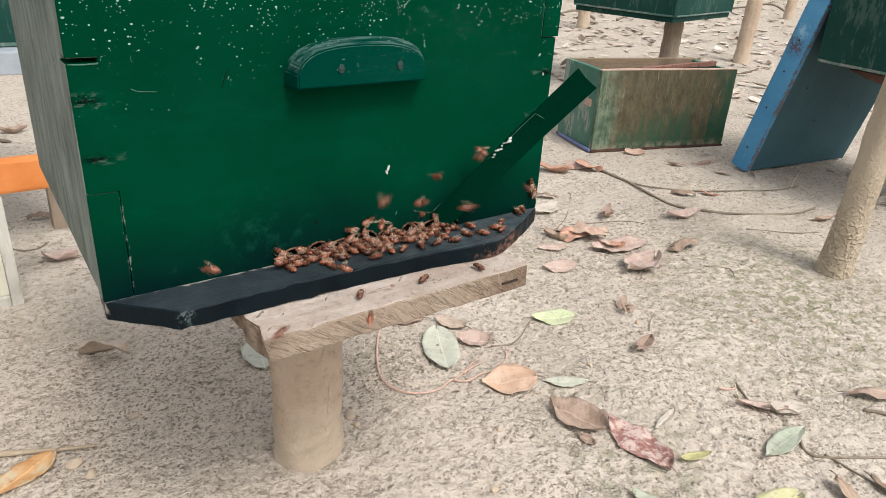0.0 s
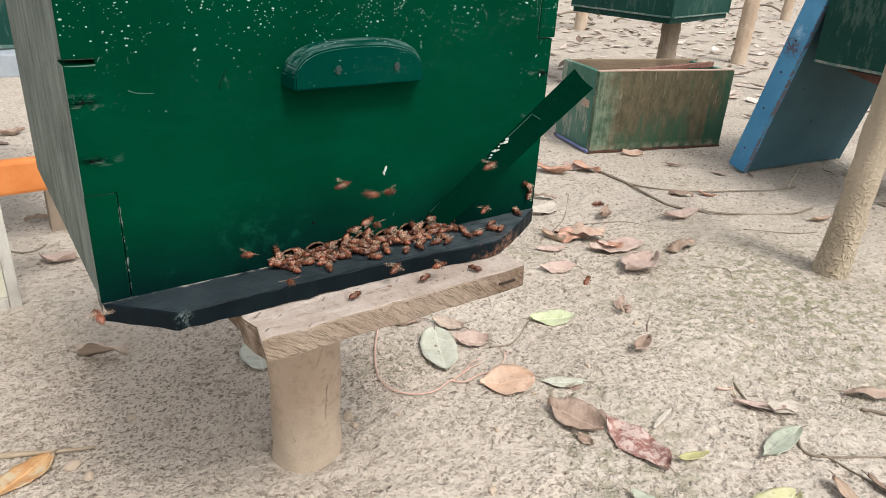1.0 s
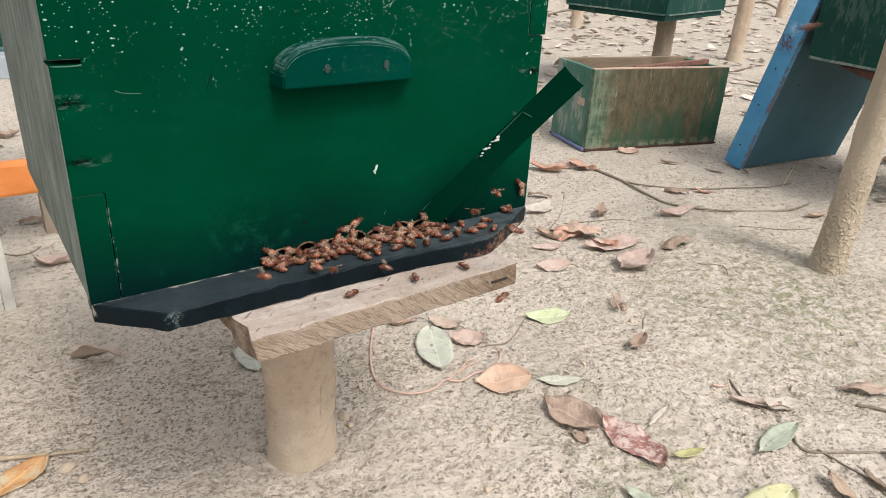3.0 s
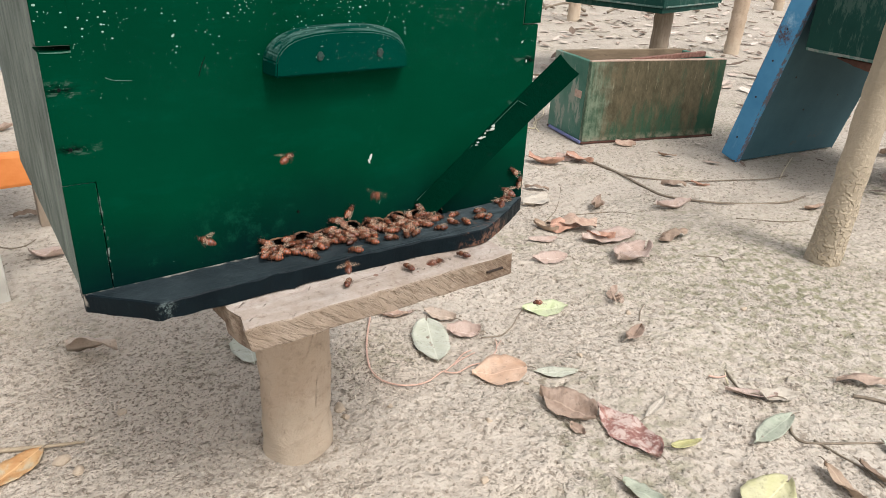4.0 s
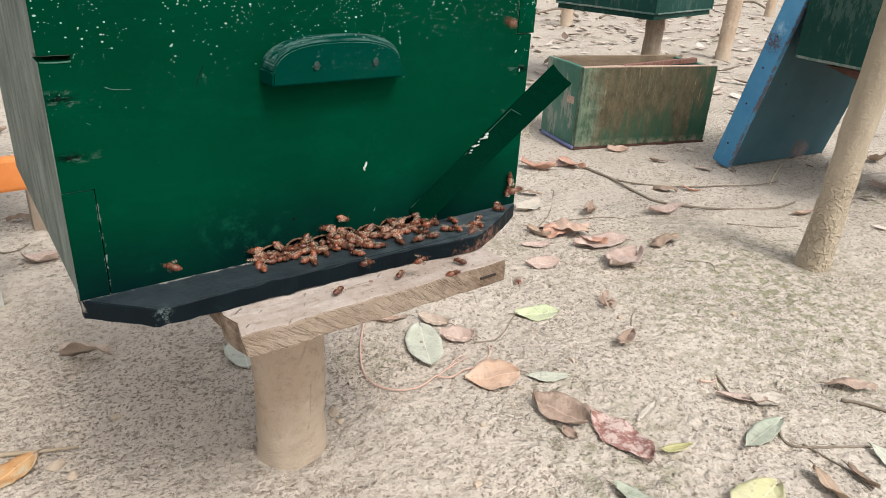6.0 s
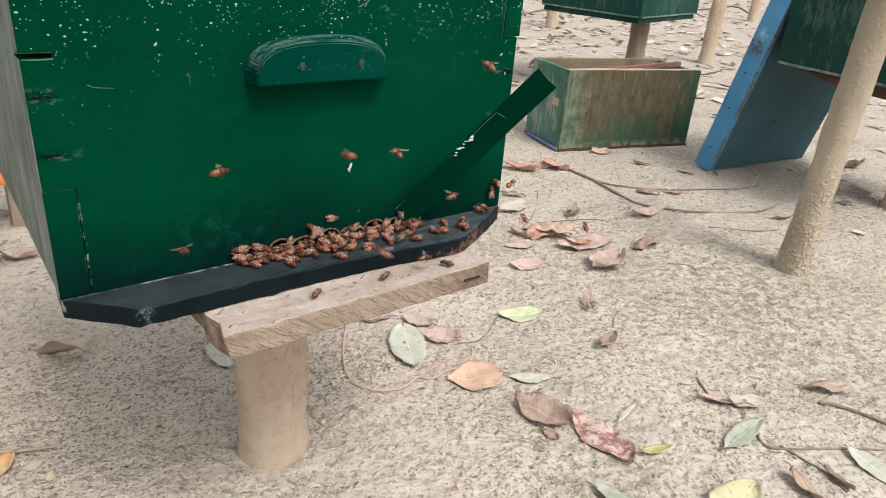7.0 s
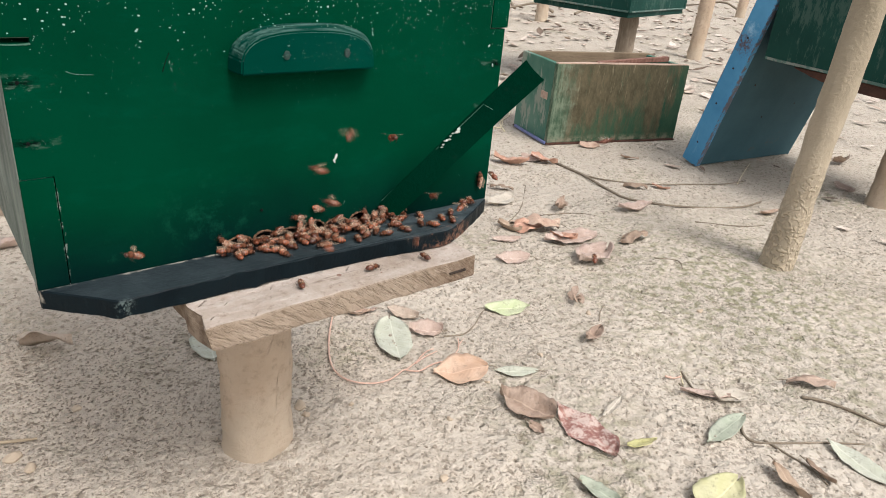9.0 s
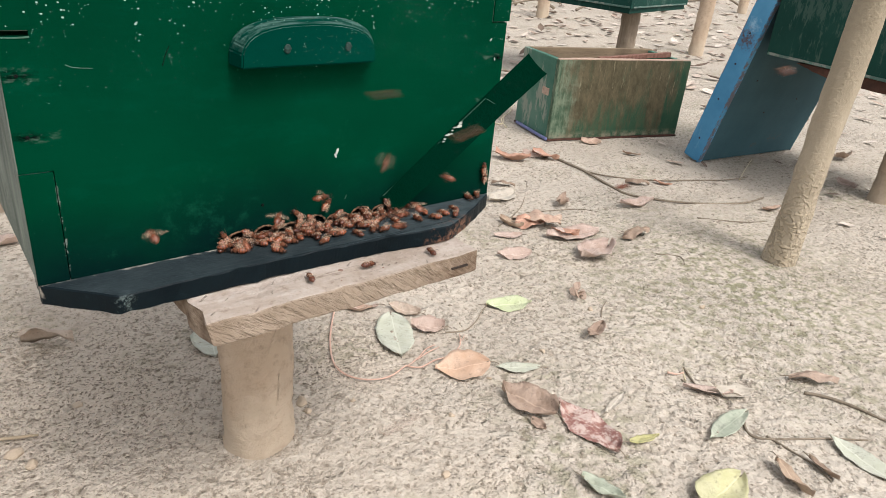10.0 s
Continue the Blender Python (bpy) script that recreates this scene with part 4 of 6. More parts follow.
def orange_stand():
    """The low stand in front of the hive on the other side: an orange rail on a white frame."""
    stand = thing("hive_stand", pose(-0.2, 0.75, 0.0), "low wooden stand with an orange rail and greyed legs", "hive stand")
    rail = block(-0.50, 0.056, 0.738, 0.762, 0.197, 0.252, 0.006, 8, 0.0015, 6)
    part("rail", rail, ORANGE, stand, "orange painted rail")
    part("leg", block(-0.036, -0.019, 0.742, 0.762, 0.0, 0.1965, 0.0015, 4, 0.0008), GREY_WOOD, stand)
    part("leg", block(-0.42, -0.40, 0.742, 0.762, 0.0, 0.1965, 0.0015), GREY_WOOD, stand)
    part("foot_bar", block(-0.3995, -0.0365, 0.744, 0.760, 0.0, 0.018, 0.0015), GREY_WOOD, stand)
    part("panel", block(-0.3995, -0.0365, 0.754, 0.758, 0.0185, 0.1965, 0.0005), PALE_PANEL, stand, "pale panel")
    return stand


orange_stand()
bm = block(0.072, 0.103, 1.035, 1.065, -0.03, 0.30, 0.002, 4, 0.001)
single("square_leg", bm, LEG_WOOD, Matrix(), "square brown wooden leg standing in the sand", "post")
bm = block(-0.30, -0.26, 1.0, 1.04, -0.03, 0.365, 0.002)
single("square_leg", bm, LEG_WOOD, Matrix(), "square brown wooden leg under a hive", "post")

# ---- fallen leaves ----
LEAF_WORDS = {
    "green_pale": "fallen pale green leaf lying flat on the sand", "green_fresh": "fallen yellow-green leaf curled on the sand",
    "green_grey": "fallen grey-green leaf on the sand", "yellow": "small fallen yellow leaf on the sand",
    "yellow_pale": "fallen pale yellow leaf on the sand", "tan": "dry tan leaf curled on the sand", "tan_pink": "dry pinkish tan leaf on the sand",
    "tan_grey": "dry grey-brown leaf curled on the sand", "tan_dark": "dry dark tan leaf folded on the sand",
    "orange_tan": "dry light orange leaf on the sand", "orange": "dry orange leaf with pale blotches on the sand",
    "red": "dry red leaf with whitish blotches on the sand", "red_brown": "dry red-brown leaf on the sand",
    "brown": "dry brown leaf curled on the sand", "dark": "dark dry leaf curled on the sand", "pale": "small bleached leaf on the sand",
}
leaf_count = [0]


def leaf(x, y, turn, length, width, kind, curl, lift=None, rounded=False):
    """A thin leaf with a fold along its midrib, curled edges and a stalk, lying on the ground."""
    leaf_count[0] += 1
    seed = leaf_count[0] * 3.17
    n, k = 22, 5
    dried = kind not in ("green_pale", "green_fresh", "green_grey", "yellow", "yellow_pale", "orange", "orange_tan")
    if kind in ("tan", "tan_pink", "tan_dark", "brown", "red_brown", "dark"):
        curl *= 1.1
    curl = max(-0.5, min(0.5, curl))
    rng = random.Random(leaf_count[0])
    blunt, waist = rng.uniform(5.0, 14.0), rng.uniform(-0.25, 0.2)
    if rounded:
        blunt, waist = 90.0, -0.1
    tilt = radians(rng.uniform(6, 22) * rng.choice((-1, 1))) if abs(curl) >= 0.3 else 0.0
    if lift is not None:
        tilt = radians(lift)
    roll_up = rng.uniform(0.8, 1.8)
    side = rng.choice((-1, 1))
    bm = bmesh.new()
    rows = []
    for i in range(n + 1):
        t = i / n
        half = 0.5 * width * (math.sin(math.pi * min(1, t * 1.01 + 0.004)) ** (0.5 if rounded else 0.56)) * (1.0 + waist * (t - 0.5) * 1.2)
        half = max(half * (1 - t ** blunt), 0.0006)
        sway = 0.05 * length * noise.noise(Vector((t * 1.6, seed, 2.0)))
        row = []
        for j in range(-k, k + 1):
            s = j / k
            px = (t - 0.5) * length
            py = sway + s * half * (1 + 0.10 * noise.noise(Vector((t * 6, s, seed))) + 0.05 * noise.noise(Vector((t * 17, s, seed))))
            pz = curl * width * (0.34 * abs(s) ** 1.6) * roll_up + curl * length * 0.20 * (abs(2 * t - 1) ** 2)
            pz += curl * width * (0.45 + 0.9 * max(0.0, abs(curl) - 0.25)) * noise.noise(Vector((t * 2.8, s * 1.2, seed)))
            pz += 0.0016 * noise.noise(Vector((t * 9, s * 3, seed + 4)))
            if dried:
                pz += 0.085 * width * noise.noise(Vector((t * 6.5, s * 2.2, seed + 9))) + 0.10 * width * max(0.0, s * side) ** 3
                py += 0.05 * width * s * noise.noise(Vector((t * 9.0, s, seed + 13)))
            pz += py * math.tan(tilt)
            row.append((px, py, pz))
        rows.append(row)
    low = min(p[2] for r in rows for p in r)
    thick = 0.0005
    top = [[bm.verts.new((p[0], p[1], p[2] - low + thick)) for p in r] for r in rows]
    under = [[bm.verts.new((p[0], p[1], p[2] - low)) for p in r] for r in rows]
    m = 2 * k
    for i in range(n):
        for j in range(m):
            bm.faces.new((top[i][j], top[i + 1][j], top[i + 1][j + 1], top[i][j + 1]))
            bm.faces.new((under[i][j], under[i][j + 1], under[i + 1][j + 1], under[i + 1][j]))
        bm.faces.new((top[i][0], under[i][0], under[i + 1][0], top[i + 1][0]))
        bm.faces.new((top[i][m], top[i + 1][m], under[i + 1][m], under[i][m]))
    z = max(ground_height(x + dx, y + dy) for dx in (-0.4 * length, -0.2 * length, 0, 0.2 * length, 0.4 * length) for dy in (-0.2 * length, 0, 0.2 * length))
    blade_z = 0.35 * z + 0.65 * ground_height(x, y) + 0.0004
    ob = single("fallen_leaf", bm, LEAVES[kind], pose(x, y, blade_z, 0, 0, turn), LEAF_WORDS[kind], "leaf", "fallen leaves", smooth=True)
    foot = rows[0][k]
    base = Vector((foot[0], foot[1], foot[2] - low + 0.0003))
    stalk = tube([base + Vector((0.004, 0, 0)), base + Vector((-0.006, 0.001, 0.0)), base + Vector((-0.008 - 0.07 * length, 0.003, -0.3 * base.z))], 0.0009, 6, 0.7)
    part("stalk", stalk, TWIG, ob, local=True)
    return ob


leaf(0.512, 0.274, -116, 0.124, 0.060, "green_pale", 0.12, None, True)
leaf(0.568, 0.331, 126, 0.058, 0.026, "tan_grey", 0.3, -10)
leaf(0.570, 0.267, 145, 0.056, 0.032, "tan_pink", 0.35, -14)
leaf(0.547, 0.148, 155, 0.086, 0.068, "orange_tan", 0.2, -7)
leaf(0.752, 0.264, -24, 0.086, 0.042, "green_fresh", 0.2, 10)
leaf(0.625, 0.107, 149, 0.069, 0.025, "green_pale", 0.15)
leaf(0.571, 0.031, 104, 0.091, 0.050, "brown", 0.30, -10)
leaf(0.606, -0.050, 87, 0.115, 0.053, "red", 0.22)
leaf(0.654, -0.108, -16, 0.048, 0.019, "yellow", 0.35)
leaf(0.687, -0.032, 16, 0.069, 0.014, "pale", 0.15)
leaf(0.839, -0.087, 133, 0.075, 0.021, "tan_pink", 0.3)
leaf(1.018, -0.165, -39, 0.079, 0.027, "brown", -0.5)
leaf(0.785, -0.154, -177, 0.106, 0.032, "green_grey", 0.2)
leaf(0.758, -0.264, -111, 0.068, 0.025, "tan_dark", 0.4)
leaf(0.817, -0.276, -103, 0.047, 0.016, "dark", 0.3)
leaf(0.889, -0.296, 77, 0.099, 0.040, "green_pale", 0.15)
leaf(0.655, -0.224, -178, 0.095, 0.057, "yellow_pale", 0.25)
leaf(0.530, -0.140, -75, 0.058, 0.030, "green_grey", 0.3)
leaf(0.812, 0.112, 15, 0.055, 0.027, "brown", 0.4)
leaf(0.897, 0.405, 150, 0.073, 0.031, "tan_pink", 0.3)
leaf(1.052, 0.323, -175, 0.104, 0.078, "tan_pink", 0.25)
leaf(1.056, 0.502, 139, 0.112, 0.062, "tan", -0.6)
leaf(1.082, 0.415, 160, 0.132, 0.056, "tan_pink", 0.2)
leaf(0.952, 0.483, 157, 0.065, 0.025, "tan_pink", 0.25)
leaf(1.217, 0.342, -13, 0.072, 0.036, "dark", -0.7)
leaf(1.200, 0.554, 29, 0.062, 0.030, "brown", 0.6)
leaf(1.337, 0.881, -43, 0.102, 0.056, "red_brown", 0.35)
leaf(1.432, 0.842, -71, 0.087, 0.052, "red_brown", 0.3)
leaf(1.409, 0.875, -68, 0.062, 0.031, "tan_pink", 0.3)
leaf(0.058, 0.504, -30, 0.073, 0.038, "tan_grey", -0.5, -44)
leaf(0.259, 0.399, -104, 0.095, 0.057, "green_pale", 0.15, None, True)
leaf(-0.077, 0.300, -149, 0.092, 0.041, "orange", 0.15)
leaf(0.060, 0.893, 141, 0.068, 0.051, "tan_pink", 0.2)
leaf(0.055, 1.120, -2, 0.046, 0.023, "dark", -0.6)
leaf(1.157, 0.725, -53, 0.062, 0.022, "dark", -0.6)
leaf(1.099, 0.662, 4, 0.097, 0.053, "pale", 0.15)
leaf(1.509, 0.568, -50, 0.065, 0.026, "dark", -0.6)
leaf(1.573, 0.531, -69, 0.051, 0.021, "red_brown", 0.3)
leaf(1.368, 0.462, -13, 0.106, 0.037, "tan_pink", 0.3)
leaf(0.500, 0.374, -33, 0.052, 0.022, "tan", 0.3)
leaf(1.692, 0.893, -46, 0.064, 0.035, "tan", 0.3)
leaf(1.699, 0.280, -12, 0.071, 0.028, "tan", 0.3)
leaf(0.090, 1.846, 8, 0.071, 0.035, "brown", 0.4)
leaf(1.710, 0.746, -49, 0.055, 0.022, "tan", 0.3)
leaf(0.512, 0.370, 163, 0.051, 0.015, "tan_pink", 0.3)
leaf(2.401, 0.416, -8, 0.089, 0.044, "dark", 0.5)
leaf(0.550, -0.011, -88, 0.027, 0.014, "brown", 0.4)
leaf(1.039, 0.504, -14, 0.081, 0.040, "red_brown", -0.5)
leaf(1.074, 0.429, -46, 0.062, 0.031, "red_brown", 0.45)
leaf(1.194, 0.340, -13, 0.046, 0.028, "dark", -0.5)
leaf(1.000, 0.525, -74, 0.062, 0.025, "tan_dark", 0.5)
leaf(2.123, 0.277, -112, 0.076, 0.027, "tan_pink", 0.3)
leaf(0.866, -0.116, -38, 0.058, 0.022, "pale", 0.4)

# ---- twigs, rootlets and sticks ----
TWIGS = {"twig": (TWIG, "thin dry grey-brown twig on the sand", "twig"), "straw": (STRAW, "short pale straw lying on the sand", "straw"),
         "stick": (STICK, "pale split stick lying on the sand", "stick"), "root": (ROOTLET, "thin orange rootlet looped over the sand", "rootlet")}


def twig(kind, r, path):
    material, label, category = TWIGS[kind]
    x0, y0 = path[0]
    r *= 1.15 if kind == "root" else 0.85
    pts = [(x - x0, y - y0, ground_height(x, y) + r * 0.8 + (0.003 if kind == "root" else 0.0)) for x, y in path]
    name = {"root": "rootlet"}.get(kind, kind)
    return single(name, tube(pts, r, 8, 0.25 if kind == "stick" else 0.55, x0 * 7), material, pose(x0, y0, 0), label, category, "", smooth=True)


twig("twig", 0.005, [(1.458, 0.829), (1.452, 0.765), (1.446, 0.704), (1.421, 0.588), (1.413, 0.509), (1.508, 0.409), (1.655, 0.343), (1.757, 0.336)])
twig("twig", 0.003, [(1.449, 0.756), (1.455, 0.694), (1.495, 0.629), (1.575, 0.560), (1.681, 0.508), (1.787, 0.471), (1.888, 0.458)])
twig("straw", 0.0022, [(1.845, 0.458), (1.939, 0.498), (2.087, 0.558)])
twig("twig", 0.0026, [(0.840, -0.147), (0.806, -0.171), (0.804, -0.192), (0.840, -0.218), (0.897, -0.247), (0.945, -0.281)])
twig("twig", 0.002, [(0.818, -0.196), (0.819, -0.225), (0.819, -0.260), (0.806, -0.293)])
twig("twig", 0.0035, [(0.976, -0.173), (0.996, -0.201), (1.010, -0.237), (1.013, -0.275), (1.027, -0.295)])
twig("stick", 0.0055, [(-0.127, 0.369), (-0.082, 0.348), (-0.035, 0.326), (0.008, 0.310)])
twig("twig", 0.002, [(-0.013, 0.980), (0.008, 0.957), (0.032, 0.956), (0.054, 0.981)])
twig("root", 0.0014, [(0.462, 0.383), (0.426, 0.332), (0.402, 0.291), (0.388, 0.256), (0.386, 0.223), (0.399, 0.198), (0.420, 0.185), (0.443, 0.184), (0.471, 0.193), (0.482, 0.195), (0.504, 0.203), (0.531, 0.217), (0.550, 0.220)])
twig("root", 0.0011, [(0.500, 0.200), (0.522, 0.206), (0.550, 0.211)])
twig("root", 0.0012, [(0.477, 0.193), (0.492, 0.180), (0.521, 0.183), (0.553, 0.182), (0.573, 0.192), (0.587, 0.202), (0.605, 0.226)])
twig("root", 0.0008, [(0.588, 0.205), (0.613, 0.221)])
twig("twig", 0.0018, [(0.591, 0.245), (0.625, 0.235), (0.663, 0.250), (0.704, 0.277), (0.743, 0.288)])
twig("twig", 0.0016, [(0.869, 0.148), (0.900, 0.171), (0.928, 0.184)])
twig("twig", 0.0016, [(0.833, -0.046), (0.829, -0.068), (0.831, -0.090)])
twig("twig", 0.0022, [(0.862, -0.030), (0.845, -0.058), (0.835, -0.080), (0.842, -0.104)])
twig("root", 0.0016, [(0.822, -0.026), (0.832, -0.036), (0.846, -0.040)])
twig("straw", 0.0016, [(0.838, -0.050), (0.852, -0.036), (0.866, -0.026)])
twig("straw", 0.0030, [(1.545, 1.215), (1.575, 1.190), (1.640, 1.250), (1.700, 1.325)])
twig("straw", 0.0026, [(1.560, 1.150), (1.620, 1.240), (1.720, 1.300), (1.830, 1.420)])
twig("twig", 0.0015, [(1.178, 0.257), (1.212, 0.223), (1.187, 0.193)])
twig("twig", 0.0018, [(0.968, 0.533), (1.100, 0.597), (1.243, 0.723)])
twig("twig", 0.0015, [(1.086, 0.564), (1.212, 0.519), (1.246, 0.478)])
twig("twig", 0.0022, [(1.449, 0.338), (1.529, 0.269), (1.609, 0.243)])


def leaf_clump():
    bms = []
    rng = random.Random(5)
    for i in range(7):
        b = ball(0, 0, 0, 0.012, 0.007, 0.002, 8, 6)
        wobble(b, 0.003, 90, i)
        bmesh.ops.transform(b, matrix=pose(rng.uniform(-.012, .012), rng.uniform(-.012, .012), 0.005 + 0.003 * i / 2, rng.uniform(-50, 50), rng.uniform(-40, 40), rng.uniform(0, 360)), verts=b.verts)
        bms.append(b)
    single("leaf_clump", joined(*bms), LEAVES["brown"], pose(0.887, 0.228, ground_height(0.887, 0.228)), "small crumpled clump of brown dry leaf", "leaf clump")


leaf_clump()


def clod(x, y, r, seed):
    bm = ball(0, 0, 0.35 * r, r, 0.8 * r, 0.55 * r, 14, 10)
    wobble(bm, 0.45 * r, 0.9 / r, seed)
    single("soil_clod", bm, MUD, pose(x, y, ground_height(x, y) - 0.001, 0, 0, seed * 50), "small lump of dried mud on the sand", "soil clod", "soil clods", smooth=True)


clod(-0.022, 0.290, 0.010, 11.3)
clod(-0.008, 0.262, 0.008, 12.3)
clod(0.304, 0.197, 0.0095, 1.3)
clod(0.302, 0.178, 0.006, 2.3)
clod(0.061, 0.349, 0.006, 3.3)
clod(0.385, -0.016, 0.006, 4.3)
clod(0.693, 0.122, 0.006, 5.3)
clod(0.463, 0.069, 0.005, 6.3)
clod(0.365, 0.164, 0.0045, 7.3)
clod(0.876, 0.180, 0.006, 8.3)
clod(0.568, 0.110, 0.0045, 9.3)
clod(1.066, 0.071, 0.006, 10.3)


# ---- loose stuff: soil crumbs near by, leaf litter farther off ----
def crumbs(name, count, x0, x1, y0, y1, low, high, seed, label):
    """Clods and grit, thick in some patches and thin in others."""
    rng = random.Random(seed)
    verts, faces = [], []
    while count:
        x, y = rng.uniform(x0, x1), rng.uniform(y0, y1)
        if noise.noise(Vector((x * 7, y * 7, seed))) + 0.6 * noise.noise(Vector((x * 23, y * 23, seed))) < rng.uniform(-0.55, 0.5):
            continue
        count -= 1
        r = low + (high - low) * rng.random() ** 2.5
        z = ground_height(x, y)
        b = len(verts)
        a0 = rng.uniform(0, 6.28)
        for ring, up in ((1.0, -0.35), (0.75, 0.45)):
            for a in range(5):
                q = a0 + a * 2 * math.pi / 5 + up
                s = r * ring * rng.uniform(0.75, 1.3)
                verts.append((x + s * math.cos(q), y + s * math.sin(q), z + r * up))
        verts.append((x, y, z + r * rng.uniform(0.6, 0.9)))
        for a in range(5):
            n = (a + 1) % 5
            faces += [(b + a, b + n, b + 5 + n, b + 5 + a), (b + 5 + a, b + 5 + n, b + 10)]
    me = bpy.data.meshes.new(name)
    me.from_pydata(verts, [], faces)
    me.materials.append(CRUMB)
    tagged(new(name, me), label, "soil crumbs", kind="stuff")


crumbs("soil_crumbs", 12000, -0.12, 1.15, -0.32, 0.75, 0.0008, 0.0030, 11, "scattered soil crumbs and grit on sand")
crumbs("soil_clods", 4500, 0.4, 2.2, -0.1, 1.5, 0.0014, 0.0045, 12, "small soil clods on sand")


def litter(name, count, near, far, seed, label, size, arc=(8, 100)):
    """Dry leaves in the distance, too many to count."""
    rng = random.Random(seed)
    verts, faces = [], []
    eye = Vector((-0.067, -0.492))
    while count:
        d, a = near + (far - near) * rng.random() ** 0.8, radians(rng.uniform(*arc))
        x, y = eye.x + d * math.cos(a), eye.y + d * math.sin(a)
        count -= 1
        ln, w = rng.uniform(*size), 0
        w = ln * rng.uniform(0.3, 0.55)
        yaw, curl = rng.uniform(0, 6.28), rng.uniform(0.05, 0.5)
        tilt = rng.gauss(0, 0.16)
        z = ground_height(x, y) + 0.003
        b = len(verts)
        for t, s in ((0, 0), (0.3, -1), (0.3, 0), (0.3, 1), (0.65, -0.9), (0.65, 0), (0.65, 0.9), (1, 0)):
            px, py = (t - 0.5) * ln, s * w * 0.5
            pz = curl * w * 0.5 * abs(s) + curl * ln * 0.25 * (2 * t - 1) ** 2 + abs(tilt) * ln * 0.5 + tilt * px
            verts.append((x + px * math.cos(yaw) - py * math.sin(yaw), y + px * math.sin(yaw) + py * math.cos(yaw), z + pz))
        faces += [(b, b + 1, b + 2), (b, b + 2, b + 3), (b + 1, b + 4, b + 5, b + 2), (b + 2, b + 5, b + 6, b + 3), (b + 4, b + 7, b + 5), (b + 5, b + 7, b + 6)]
    me = bpy.data.meshes.new(name)
    me.from_pydata(verts, [], faces)
    me.materials.append(LITTER)
    ob = tagged(new(name, me), label, "leaf litter", kind="stuff")
    return ob


litter("leaf_litter", 4300, 2.9, 11.0, 21, "dry fallen leaves strewn over the sand", (0.04, 0.10))
litter("leaf_litter", 60, 1.9, 2.8, 22, "sparse dry leaf scraps on the sand", (0.03, 0.07))
litter("leaf_litter", 2600, 3.0, 12.0, 23, "dry fallen leaves strewn over the sand", (0.035, 0.10), (100, 368))


def red_scrap():
    bm = block(-0.09, 0.09, -0.05, 0.05, 0.0, 0.06, 0.01, 5, 0.012, 2)
    single("plastic_scrap", bm, RED_SCRAP, pose(4.75, 3.15, 0.0, 0, 0, 30), "crumpled faded red plastic scrap among leaves", "plastic scrap")


red_scrap()
for n, (x, y, a, ln) in enumerate(((4.3, 3.75, 20, 0.5), (4.45, 3.7, 160, 0.45), (4.2, 3.9, 80, 0.5), (4.6, 3.6, -30, 0.4), (4.9, 3.3, 60, 0.5), (7.2, 3.6, 110, 0.6), (6.9, 3.9, 30, 0.5))):
    dx, dy = ln * math.cos(radians(a)), ln * math.sin(radians(a))
    pts = [(0, 0, 0.01), (dx * 0.3, dy * 0.3 + 0.02, 0.05 + 0.02 * (n % 3)), (dx * 0.7, dy * 0.7, 0.045), (dx, dy, 0.012)]
    single("branch", tube(pts, 0.012, 7, 0.5, n), TWIG, pose(x, y, ground_height(x, y)), "dry grey branch lying among fallen leaves", "branch", "branches in the litter", smooth=True)


# ---- bees ----
def wing_bm(spread):
    bm = bmesh.new()
    ring = []
    for i in range(14):
        a = 2 * math.pi * i / 14
        ring.append(bm.verts.new((-0.0042 + 0.0044 * math.cos(a), 0.0014 * math.sin(a) * (1.15 + 0.3 * -math.cos(a)), 0.00025 * math.cos(2 * a))))
    bm.faces.new(ring)
    small = []
    for i in range(12):
        a = 2 * math.pi * i / 12
        small.append(bm.verts.new((-0.0030 + 0.0030 * math.cos(a), -0.0016 + 0.0010 * math.sin(a), -0.0002)))
    bm.faces.new(small)
    bmesh.ops.transform(bm, matrix=pose(0, 0, 0, 0, 0, spread), verts=bm.verts)
    return bm


BIG = 1.02


